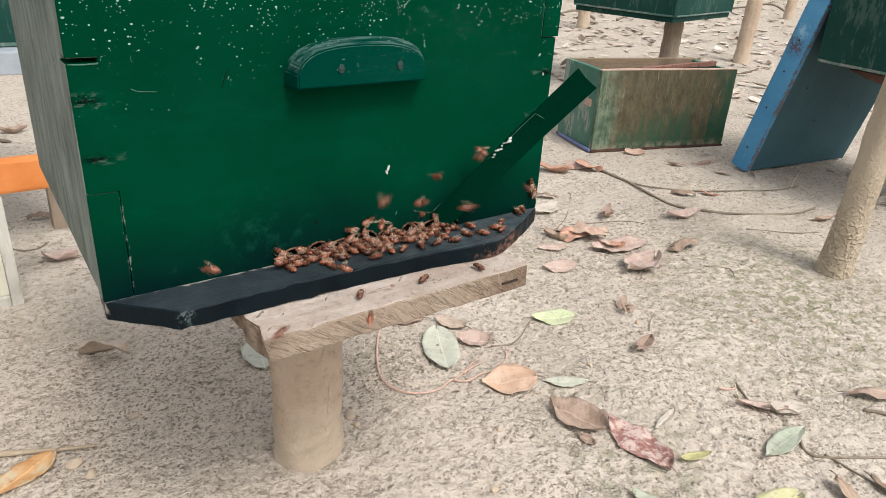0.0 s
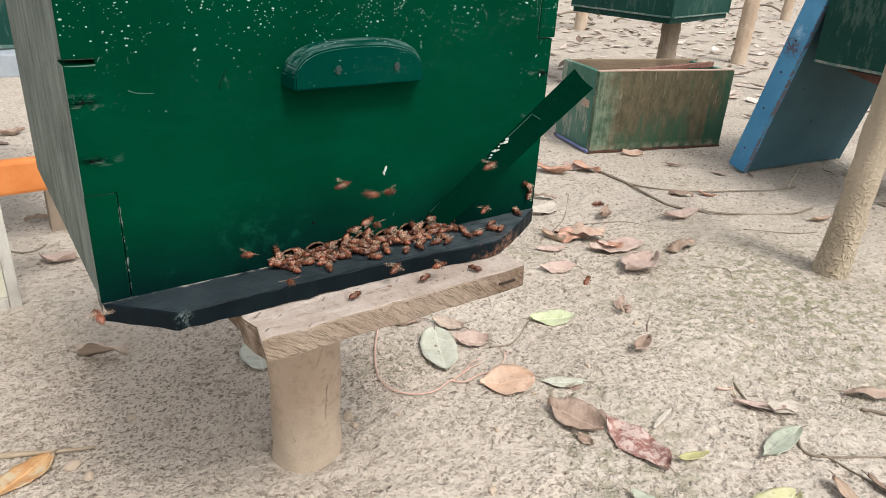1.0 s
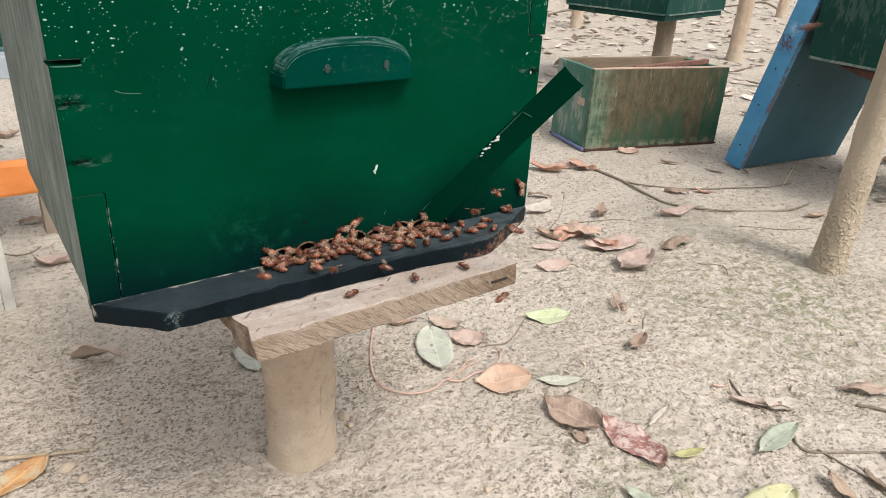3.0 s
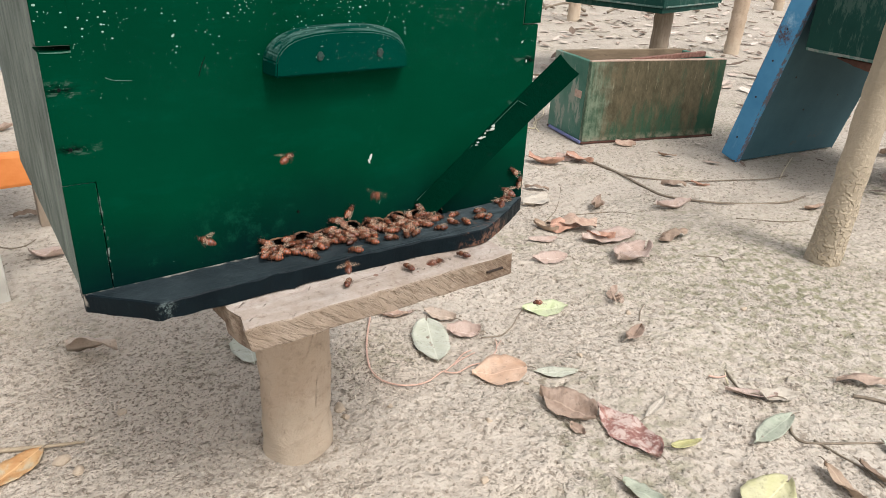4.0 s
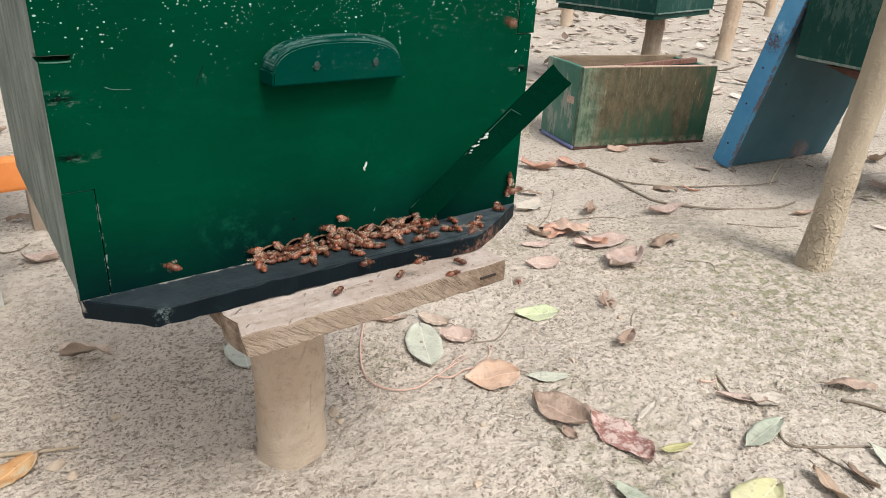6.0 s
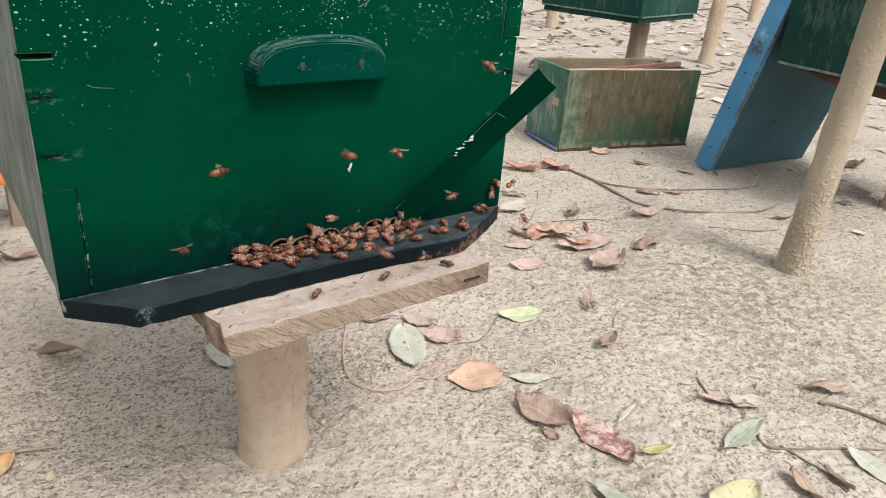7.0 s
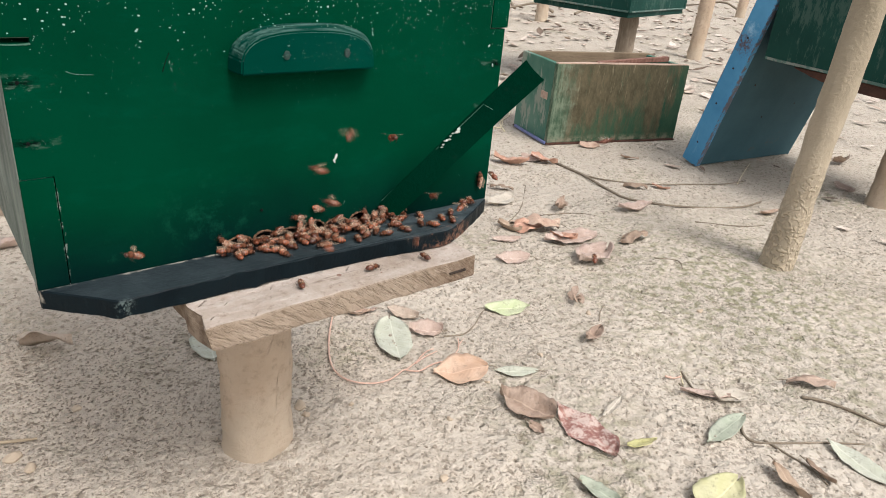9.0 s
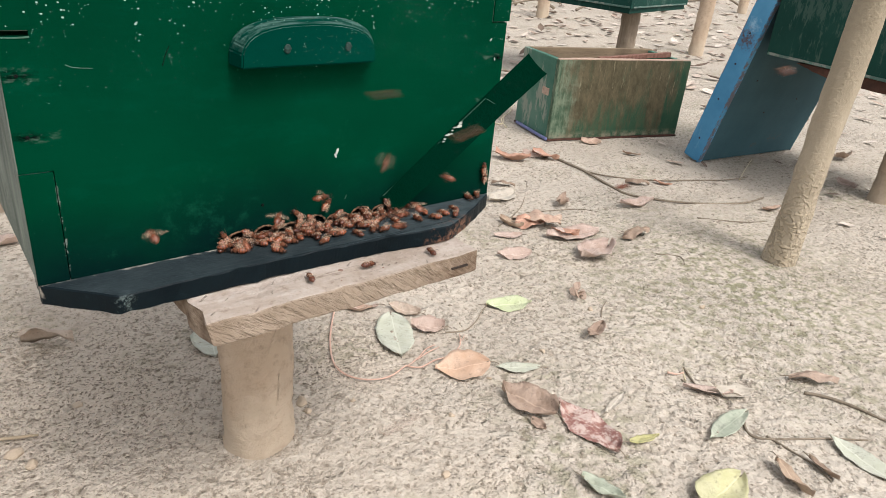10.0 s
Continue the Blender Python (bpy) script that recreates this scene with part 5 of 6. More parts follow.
def bee(m, flying, label):
    """A worker bee, about 12 mm long, head along +x, feet at z = 0."""
    ob = new("honey_bee")
    ob.empty_display_size = 0.005
    ob.matrix_world = m
    tagged(ob, label, "bee", "bees at the hive")
    part("abdomen", ball(-0.0034, 0, 0.0027, 0.0042, 0.0027, 0.0025, 14, 10, 0.30), BEE_ABDOMEN, ob, "amber abdomen with dark bands", True, True)
    part("thorax", ball(0.0016, 0, 0.0031, 0.0023, 0.0024, 0.0022, 12, 8), BEE_HAIR, ob, "", True, True)
    head = part("head", ball(0.0044, 0, 0.0025, 0.0012, 0.0018, 0.0015, 10, 8), BEE_DARK, ob, "", True, True)
    for s in (-1, 1):
        feeler = tube([(0.0052, 0.0005 * s, 0.003), (0.0062, 0.0009 * s, 0.0036), (0.0078, 0.0015 * s, 0.003)], 0.00009, 4)
        part("antenna", feeler, BEE_DARK, head, "", True)
        bm = wing_bm((62 if flying else 7) * -1)
        if s < 0:
            bmesh.ops.transform(bm, matrix=Matrix.Diagonal((1, -1, 1, 1)), verts=bm.verts)
        bmesh.ops.transform(bm, matrix=pose(0.0012, 0.0011 * s, 0.0050, 0, 6, 0), verts=bm.verts)
        part("wing", bm, BEE_WING, ob, "clear amber wing", True)
        for x0, x1 in ((0.0026, 0.0050), (0.0016, 0.0014), (0.0006, -0.0026)):
            if flying:
                pts = [(x0, 0.001 * s, 0.002), (x0 - 0.0004, 0.0022 * s, 0.0008), (x0 - 0.0022, 0.0022 * s, -0.0012)]
            else:
                pts = [(x0, 0.001 * s, 0.002), ((x0 + x1) / 2, 0.0027 * s, 0.0026), (x1, 0.0034 * s, 0.0001)]
            part("leg", tube(pts, 0.00013, 5, 0.6), BEE_DARK, ob, "", True)
    for o in ob.children_recursive:
        o.data.transform(Matrix.Diagonal((BIG, BIG, BIG, 1)))
    return ob


walker = bee(pose(0.15, -0.01, 0.3605, 0, 0, 30), False, "brown honey bee crawling at the hive entrance")
flier = bee(pose(0.25, -0.05, 0.43), True, "brown honey bee in flight before the hive")
fliers = [flier] + [copy_thing(flier, pose(0.25 + 0.02 * i, -0.06, 0.43)) for i in range(1, 16)]


def landing_z(y):
    return Z0 + 0.0004


def on_board(x, y, turn):
    return pose(x, y, landing_z(y), 0, 0, turn)


def on_wall(x, z, turn, lift=0.0):
    return pose(x, -0.0009 - lift, z, 90, 0, 0) @ pose(0, 0, 0, 0, 0, turn)


CROWD = []


def crowd():
    """Who sits where: the throng along the slot, a second row on the backs, stragglers on the landing board, plank and wall."""
    rng = random.Random(31)
    first = [walker]

    def settle(m, way):
        ob = first.pop() if first else copy_thing(walker, m)
        CROWD.append((ob, m, way))

    seats = []

    def free(x, y, gap):
        if any((x - a) ** 2 + (y - b) ** 2 < gap * gap for a, b in seats):
            return False
        seats.append((x, y))
        return True

    for _ in range(420):
        x = rng.uniform(0.131, 0.304)
        y = -0.0010 - abs(rng.gauss(0, 0.0068))
        if y > -0.026 and free(x, y, 0.0056):
            heading = rng.choice((90, 90, 270, 0, 180)) + rng.gauss(0, 35)
            settle(on_board(x, y, heading), "board")
    seats.clear()
    for _ in range(150):
        x, y = rng.uniform(0.130, 0.302), -0.003 - abs(rng.gauss(0, 0.004))
        if free(x, y, 0.0075):
            settle(pose(0, 0, 0.0034) @ on_board(x, y, rng.uniform(0, 360)) @ pose(0, 0, 0, rng.gauss(0, 14), rng.gauss(0, 14), 0), "board")
    x = 0.132
    while x < 0.305:
        settle(on_wall(x, 0.3695 + abs(rng.gauss(0, 0.0022)), rng.choice((0, 180, 300, 240)) + rng.gauss(0, 25)), "wall")
        x += rng.uniform(0.014, 0.030)
    for x, y in ((0.318, -0.012), (0.236, -0.027), (0.252, -0.030), (0.258, -0.023), (0.268, -0.031), (0.305, -0.028), (0.383, -0.008), (0.392, -0.004), (0.205, -0.030), (0.285, -0.033), (0.318, -0.031), (0.336, -0.027), (0.352, -0.019), (0.166, -0.029), (0.342, -0.033)):
        settle(on_board(x, y, rng.uniform(0, 360)), "board")
    for x, z, a in ((0.405, 0.380, 80), (0.300, 0.379, 200), (0.214, 0.384, 20), (0.196, 0.379, 170), (0.400, 0.389, 100)):
        settle(on_wall(x, z, a), "wall")
    for x, y in ((0.236, -0.060), (0.290, -0.064), (0.176, -0.058)):
        settle(pose(x, y, PLANK_TOP + 0.0012, 0, 0, rng.uniform(0, 360)), "still")


crowd()


# ---- what moves ----
def crawl(ob, m, way, seed):
    rng = random.Random(seed)
    rows, x, y, turn = [(0.0, m)], 0.0, 0.0, 0.0
    t = 0.0
    while t < 10.0:
        t = min(10.0, t + rng.choice((0.4, 0.6, 0.8)))
        x = 0.6 * x + rng.gauss(0, 0.0024)
        y = 0.5 * y + rng.gauss(0, 0.0016)
        if way != "board":
            y *= 0.6
        turn = 0.8 * turn + rng.gauss(0, 22)
        d = Matrix.Translation((x, 0, max(y, -0.003)) if way == "wall" else (x, min(y, 0.0012), 0))
        rows.append((t, d @ m @ pose(0, 0, 0, 0, 0, turn)))
    walk(ob, rows)


def flight(ob, rows):
    """Rows of seconds and place; the bee heads where it goes, nose slightly up."""
    keys, turn = [], None
    for i, (t, x, y, z) in enumerate(rows):
        a, b = rows[max(i - 1, 0)], rows[min(i + 1, len(rows) - 1)]
        want = math.degrees(math.atan2(b[2] - a[2], b[1] - a[1]))
        if turn is None:
            turn = want
        gap = (want - turn + 180) % 360 - 180
        turn += max(-80.0, min(80.0, gap))
        keys.append((t, pose(x, y, z, 8 * math.sin(i * 1.9), -18, turn)))
    walk(ob, keys)


def motions():
    for i, (ob, m, way) in enumerate(CROWD):
        crawl(ob, m, way, 100 + i)
    flight(fliers[0], [
        (0.00, 0.251, -0.050, 0.430), (0.25, 0.251, -0.056, 0.418), (0.50, 0.249, -0.050, 0.423), (0.75, 0.230, -0.051, 0.418), (1.00, 0.198, -0.050, 0.398),
        (1.25, 0.263, -0.073, 0.408), (1.50, 0.271, -0.050, 0.415), (1.75, 0.241, -0.071, 0.446), (2.00, 0.237, -0.050, 0.483), (2.25, 0.218, -0.057, 0.475),
        (2.50, 0.191, -0.050, 0.448), (2.75, 0.247, -0.059, 0.393), (3.00, 0.188, -0.092, 0.411), (3.25, 0.213, -0.091, 0.360), (3.50, 0.181, -0.099, 0.369),
        (3.75, 0.144, -0.111, 0.389), (4.00, 0.164, -0.088, 0.377), (4.25, 0.175, -0.080, 0.408), (4.50, 0.202, -0.050, 0.372), (4.75, 0.214, -0.072, 0.373),
        (5.00, 0.255, -0.050, 0.383), (5.25, 0.292, -0.081, 0.422), (5.50, 0.234, -0.087, 0.382), (5.75, 0.254, -0.079, 0.396), (6.00, 0.304, -0.066, 0.376),
        (6.25, 0.328, -0.061, 0.377), (6.50, 0.299, -0.050, 0.384), (6.75, 0.326, -0.073, 0.396), (7.00, 0.310, -0.050, 0.402), (7.25, 0.328, -0.062, 0.383),
        (7.50, 0.323, -0.050, 0.385), (7.75, 0.330, -0.068, 0.384), (8.00, 0.324, -0.050, 0.404), (8.25, 0.302, -0.046, 0.391), (8.50, 0.317, -0.050, 0.398),
        (8.75, 0.331, -0.057, 0.392), (9.00, 0.304, -0.050, 0.395), (9.25, 0.474, -0.244, 0.475), (9.50, 0.620, -0.420, 0.550), (9.75, 0.577, -0.314, 0.547),
        (10.00, 0.583, -0.186, 0.513)])
    flight(fliers[1], [
        (0.00, 0.212, -0.035, 0.411), (0.25, 0.219, -0.035, 0.449), (0.50, 0.209, -0.035, 0.433), (0.75, 0.221, -0.028, 0.398), (1.00, 0.219, -0.035, 0.418),
        (1.25, 0.232, -0.077, 0.436), (1.50, 0.254, -0.035, 0.425), (1.75, 0.259, -0.028, 0.431), (2.00, 0.261, -0.035, 0.451), (2.25, 0.210, -0.032, 0.414),
        (2.50, 0.232, -0.035, 0.425), (2.75, 0.172, -0.056, 0.437), (3.00, 0.167, -0.050, 0.365), (3.25, 0.202, -0.054, 0.414), (3.50, 0.145, -0.050, 0.411),
        (3.75, 0.079, -0.055, 0.413), (4.00, 0.078, -0.035, 0.396), (4.25, 0.069, -0.048, 0.391), (4.50, 0.022, -0.035, 0.383), (4.75, 0.064, -0.040, 0.387),
        (5.00, 0.093, -0.035, 0.383), (5.25, 0.084, -0.062, 0.414), (5.50, 0.096, -0.053, 0.479), (5.75, 0.109, -0.038, 0.390), (6.00, 0.055, -0.033, 0.385),
        (6.25, 0.081, -0.035, 0.415), (6.50, 0.077, -0.035, 0.389), (6.75, 0.082, -0.047, 0.429), (7.00, 0.078, -0.035, 0.393), (7.25, 0.066, -0.059, 0.416),
        (7.50, 0.034, -0.035, 0.411), (7.75, 0.067, -0.047, 0.428), (8.00, 0.095, -0.035, 0.420), (8.25, 0.127, -0.095, 0.614), (8.50, 0.150, -0.180, 0.800),
        (8.75, 0.193, -0.106, 0.617), (9.00, 0.227, -0.035, 0.455), (9.25, 0.239, -0.073, 0.434), (9.50, 0.215, -0.086, 0.370), (9.75, 0.223, -0.067, 0.368),
        (10.00, 0.261, -0.035, 0.423)])
    flight(fliers[2], [
        (0.00, 0.224, -0.070, 0.419), (0.25, 0.232, -0.082, 0.455), (0.50, 0.256, -0.070, 0.474), (0.75, 0.253, -0.060, 0.430), (1.00, 0.178, -0.070, 0.434),
        (1.25, 0.160, -0.067, 0.437), (1.50, 0.170, -0.070, 0.424), (1.75, 0.162, -0.076, 0.393), (2.00, 0.203, -0.070, 0.402), (2.25, 0.188, -0.097, 0.402),
        (2.50, 0.204, -0.070, 0.412), (2.75, 0.263, -0.081, 0.410), (3.00, 0.269, -0.096, 0.411), (3.25, 0.193, -0.080, 0.408), (3.50, 0.238, -0.093, 0.433),
        (3.75, 0.203, -0.103, 0.392), (4.00, 0.196, -0.070, 0.420), (4.25, 0.195, -0.109, 0.435), (4.50, 0.196, -0.070, 0.450), (4.75, 0.147, -0.080, 0.432),
        (5.00, 0.095, -0.070, 0.417), (5.25, 0.113, -0.094, 0.435), (5.50, 0.068, -0.072, 0.394), (5.75, 0.134, -0.096, 0.407), (6.00, 0.108, -0.064, 0.390),
        (6.25, 0.106, -0.084, 0.427), (6.50, 0.147, -0.070, 0.420), (6.75, 0.122, -0.094, 0.429), (7.00, 0.095, -0.070, 0.461), (7.25, 0.247, -0.094, 0.448),
        (7.50, 0.366, -0.070, 0.414), (7.75, 0.349, -0.080, 0.413), (8.00, 0.305, -0.070, 0.456), (8.25, 0.346, -0.080, 0.434), (8.50, 0.319, -0.070, 0.404),
        (8.75, 0.314, -0.093, 0.392), (9.00, 0.322, -0.070, 0.390), (9.25, 0.319, -0.092, 0.388), (9.50, 0.308, -0.070, 0.382), (9.75, 0.324, -0.077, 0.397),
        (10.00, 0.298, -0.070, 0.415)])
    flight(fliers[3], [
        (0.00, 0.202, -0.045, 0.397), (0.25, 0.214, -0.029, 0.385), (0.50, 0.164, -0.056, 0.367), (0.75, 0.144, -0.055, 0.363), (1.00, 0.121, -0.056, 0.369),
        (1.25, 0.152, -0.063, 0.356), (1.50, 0.157, -0.088, 0.356), (1.75, 0.121, -0.056, 0.370), (2.00, 0.067, -0.056, 0.369), (2.25, 0.078, -0.028, 0.396),
        (2.50, 0.121, -0.045, 0.431), (2.75, 0.172, -0.058, 0.448), (3.00, 0.103, -0.062, 0.381), (3.25, 0.115, -0.063, 0.438), (3.50, 0.121, -0.042, 0.402),
        (3.75, 0.140, -0.070, 0.449), (4.00, 0.140, -0.045, 0.451), (4.25, 0.226, -0.034, 0.438), (4.50, 0.310, -0.045, 0.463), (4.75, 0.304, -0.088, 0.649),
        (5.00, 0.250, -0.140, 0.840), (5.25, 0.202, -0.164, 0.769), (5.50, 0.242, -0.165, 0.756), (5.75, 0.136, -0.076, 0.704), (6.00, 0.087, -0.104, 0.653),
        (6.25, 0.095, -0.096, 0.592), (6.50, 0.060, -0.045, 0.551), (6.75, 0.147, -0.099, 0.700), (7.00, 0.250, -0.140, 0.840), (7.25, 0.254, -0.159, 0.854),
        (7.50, 0.250, -0.140, 0.840), (7.75, 0.240, -0.162, 0.832), (8.00, 0.250, -0.140, 0.840), (8.25, 0.244, -0.156, 0.805), (8.50, 0.250, -0.140, 0.840),
        (8.75, 0.245, -0.097, 0.661), (9.00, 0.191, -0.045, 0.434), (9.25, 0.173, -0.048, 0.448), (9.50, 0.170, -0.045, 0.455), (9.75, 0.184, -0.036, 0.420),
        (10.00, 0.196, -0.045, 0.406)])
    flight(fliers[4], [
        (0.00, 0.255, -0.090, 0.417), (0.25, 0.300, -0.123, 0.410), (0.50, 0.324, -0.090, 0.382), (0.75, 0.364, -0.114, 0.377), (1.00, 0.410, -0.090, 0.393),
        (1.25, 0.342, -0.115, 0.404), (1.50, 0.350, -0.090, 0.409), (1.75, 0.301, -0.085, 0.395), (2.00, 0.337, -0.090, 0.353), (2.25, 0.335, -0.118, 0.316),
        (2.50, 0.350, -0.096, 0.335), (2.75, 0.309, -0.126, 0.405), (3.00, 0.306, -0.098, 0.391), (3.25, 0.303, -0.116, 0.387), (3.50, 0.304, -0.088, 0.437),
        (3.75, 0.313, -0.124, 0.407), (4.00, 0.307, -0.090, 0.402), (4.25, 0.301, -0.111, 0.425), (4.50, 0.283, -0.090, 0.452), (4.75, 0.493, -0.261, 0.542),
        (5.00, 0.700, -0.420, 0.590), (5.25, 0.654, -0.431, 0.491), (5.50, 0.684, -0.386, 0.469), (5.75, 0.668, -0.328, 0.486), (6.00, 0.564, -0.331, 0.356),
        (6.25, 0.554, -0.281, 0.326), (6.50, 0.503, -0.240, 0.260), (6.75, 0.642, -0.326, 0.406), (7.00, 0.700, -0.420, 0.590), (7.25, 0.640, -0.294, 0.543),
        (7.50, 0.564, -0.159, 0.522), (7.75, 0.674, -0.290, 0.583), (8.00, 0.700, -0.420, 0.590), (8.25, 0.690, -0.446, 0.604), (8.50, 0.700, -0.420, 0.590),
        (8.75, 0.581, -0.283, 0.455), (9.00, 0.469, -0.109, 0.323), (9.25, 0.588, -0.275, 0.453), (9.50, 0.700, -0.420, 0.590), (9.75, 0.506, -0.232, 0.546),
        (10.00, 0.295, -0.090, 0.459)])
    flight(fliers[5], [
        (0.00, 0.284, -0.060, 0.451), (0.25, 0.280, -0.048, 0.443), (0.50, 0.294, -0.060, 0.453), (0.75, 0.270, -0.089, 0.408), (1.00, 0.301, -0.060, 0.437),
        (1.25, 0.320, -0.085, 0.423), (1.50, 0.297, -0.060, 0.461), (1.75, 0.287, -0.075, 0.431), (2.00, 0.298, -0.060, 0.447), (2.25, 0.262, -0.108, 0.440),
        (2.50, 0.246, -0.131, 0.410), (2.75, 0.216, -0.138, 0.412), (3.00, 0.252, -0.156, 0.368), (3.25, 0.259, -0.134, 0.377), (3.50, 0.207, -0.130, 0.445),
        (3.75, 0.234, -0.096, 0.394), (4.00, 0.220, -0.122, 0.381), (4.25, 0.236, -0.147, 0.384), (4.50, 0.241, -0.159, 0.348), (4.75, 0.208, -0.162, 0.379),
        (5.00, 0.230, -0.143, 0.364), (5.25, 0.191, -0.157, 0.392), (5.50, 0.284, -0.133, 0.379), (5.75, 0.298, -0.182, 0.351), (6.00, 0.282, -0.150, 0.366),
        (6.25, 0.279, -0.146, 0.425), (6.50, 0.254, -0.144, 0.414), (6.75, 0.217, -0.155, 0.375), (7.00, 0.197, -0.110, 0.397), (7.25, 0.187, -0.099, 0.387),
        (7.50, 0.186, -0.060, 0.396), (7.75, 0.166, -0.079, 0.372), (8.00, 0.167, -0.096, 0.390), (8.25, 0.245, -0.086, 0.623), (8.50, 0.350, -0.100, 0.880),
        (8.75, 0.187, -0.079, 0.607), (9.00, 0.048, -0.060, 0.400), (9.25, 0.089, -0.087, 0.399), (9.50, 0.071, -0.060, 0.429), (9.75, 0.043, -0.084, 0.405),
        (10.00, 0.061, -0.060, 0.408)])
    flight(fliers[6], [
        (0.00, 0.371, -0.030, 0.394), (0.25, 0.264, -0.043, 0.441), (0.50, 0.123, -0.030, 0.438), (0.75, 0.165, -0.057, 0.434), (1.00, 0.179, -0.030, 0.429),
        (1.25, 0.260, -0.047, 0.437), (1.50, 0.363, -0.030, 0.441), (1.75, 0.349, -0.037, 0.427), (2.00, 0.321, -0.030, 0.490), (2.25, 0.340, -0.048, 0.547),
        (2.50, 0.365, -0.030, 0.538), (2.75, 0.421, -0.114, 0.550), (3.00, 0.511, -0.199, 0.558), (3.25, 0.549, -0.244, 0.567), (3.50, 0.600, -0.307, 0.550),
        (3.75, 0.721, -0.373, 0.548), (4.00, 0.740, -0.420, 0.610), (4.25, 0.607, -0.310, 0.422), (4.50, 0.485, -0.198, 0.242), (4.75, 0.610, -0.349, 0.452),
        (5.00, 0.740, -0.420, 0.610), (5.25, 0.696, -0.417, 0.560), (5.50, 0.690, -0.318, 0.493), (5.75, 0.590, -0.264, 0.552), (6.00, 0.567, -0.199, 0.449),
        (6.25, 0.517, -0.174, 0.384), (6.50, 0.471, -0.081, 0.383), (6.75, 0.581, -0.270, 0.519), (7.00, 0.740, -0.420, 0.610), (7.25, 0.605, -0.240, 0.523),
        (7.50, 0.471, -0.065, 0.408), (7.75, 0.608, -0.261, 0.548), (8.00, 0.740, -0.420, 0.610), (8.25, 0.760, -0.417, 0.655), (8.50, 0.740, -0.420, 0.610),
        (8.75, 0.767, -0.429, 0.617), (9.00, 0.740, -0.420, 0.610), (9.25, 0.750, -0.405, 0.592), (9.50, 0.740, -0.420, 0.610), (9.75, 0.465, -0.243, 0.545),
        (10.00, 0.256, -0.030, 0.479)])
    flight(fliers[7], [
        (0.00, 0.052, -0.080, 0.406), (0.25, 0.046, -0.081, 0.418), (0.50, 0.061, -0.080, 0.409), (0.75, 0.022, -0.091, 0.435), (1.00, -0.015, -0.080, 0.392),
        (1.25, 0.254, -0.061, 0.649), (1.50, 0.450, -0.060, 0.920), (1.75, 0.472, -0.086, 0.887), (2.00, 0.450, -0.060, 0.920), (2.25, 0.546, -0.132, 0.713),
        (2.50, 0.579, -0.201, 0.481), (2.75, 0.597, -0.165, 0.562), (3.00, 0.544, -0.161, 0.651), (3.25, 0.520, -0.173, 0.769), (3.50, 0.473, -0.136, 0.790),
        (3.75, 0.471, -0.092, 0.913), (4.00, 0.450, -0.060, 0.920), (4.25, 0.267, -0.047, 0.627), (4.50, 0.021, -0.056, 0.355), (4.75, 0.240, -0.028, 0.605),
        (5.00, 0.450, -0.060, 0.920), (5.25, 0.383, -0.111, 0.851), (5.50, 0.377, -0.071, 0.778), (5.75, 0.292, -0.094, 0.643), (6.00, 0.317, -0.075, 0.550),
        (6.25, 0.256, -0.092, 0.510), (6.50, 0.199, -0.080, 0.423), (6.75, 0.204, -0.099, 0.438), (7.00, 0.183, -0.080, 0.464), (7.25, 0.176, -0.100, 0.423),
        (7.50, 0.192, -0.080, 0.419), (7.75, 0.266, -0.085, 0.441), (8.00, 0.297, -0.080, 0.472), (8.25, 0.252, -0.064, 0.432), (8.50, 0.265, -0.080, 0.391),
        (8.75, 0.255, -0.084, 0.459), (9.00, 0.236, -0.080, 0.464), (9.25, 0.248, -0.123, 0.410), (9.50, 0.270, -0.087, 0.367), (9.75, 0.265, -0.102, 0.410),
        (10.00, 0.260, -0.080, 0.400)])
    flight(fliers[8], [
        (0.00, 0.517, -0.118, 0.426), (0.25, 0.641, -0.277, 0.514), (0.50, 0.780, -0.420, 0.630), (0.75, 0.598, -0.285, 0.435), (1.00, 0.387, -0.110, 0.210),
        (1.25, 0.346, -0.115, 0.327), (1.50, 0.298, -0.100, 0.433), (1.75, 0.272, -0.117, 0.430), (2.00, 0.303, -0.100, 0.418), (2.25, 0.295, -0.097, 0.432),
        (2.50, 0.299, -0.100, 0.414), (2.75, 0.280, -0.096, 0.409), (3.00, 0.316, -0.095, 0.385), (3.25, 0.279, -0.119, 0.409), (3.50, 0.256, -0.106, 0.420),
        (3.75, 0.308, -0.112, 0.435), (4.00, 0.302, -0.100, 0.415), (4.25, 0.282, -0.108, 0.423), (4.50, 0.290, -0.100, 0.446), (4.75, 0.292, -0.122, 0.468),
        (5.00, 0.311, -0.100, 0.445), (5.25, 0.245, -0.130, 0.461), (5.50, 0.301, -0.129, 0.467), (5.75, 0.284, -0.123, 0.446), (6.00, 0.294, -0.127, 0.433),
        (6.25, 0.334, -0.134, 0.442), (6.50, 0.306, -0.100, 0.424), (6.75, 0.297, -0.116, 0.451), (7.00, 0.290, -0.100, 0.526), (7.25, 0.355, -0.105, 0.493),
        (7.50, 0.356, -0.100, 0.450), (7.75, 0.354, -0.092, 0.456), (8.00, 0.363, -0.100, 0.485), (8.25, 0.357, -0.121, 0.490), (8.50, 0.387, -0.100, 0.496),
        (8.75, 0.447, -0.125, 0.469), (9.00, 0.495, -0.079, 0.432), (9.25, 0.643, -0.249, 0.525), (9.50, 0.780, -0.420, 0.630), (9.75, 0.530, -0.259, 0.418),
        (10.00, 0.226, -0.123, 0.224)])
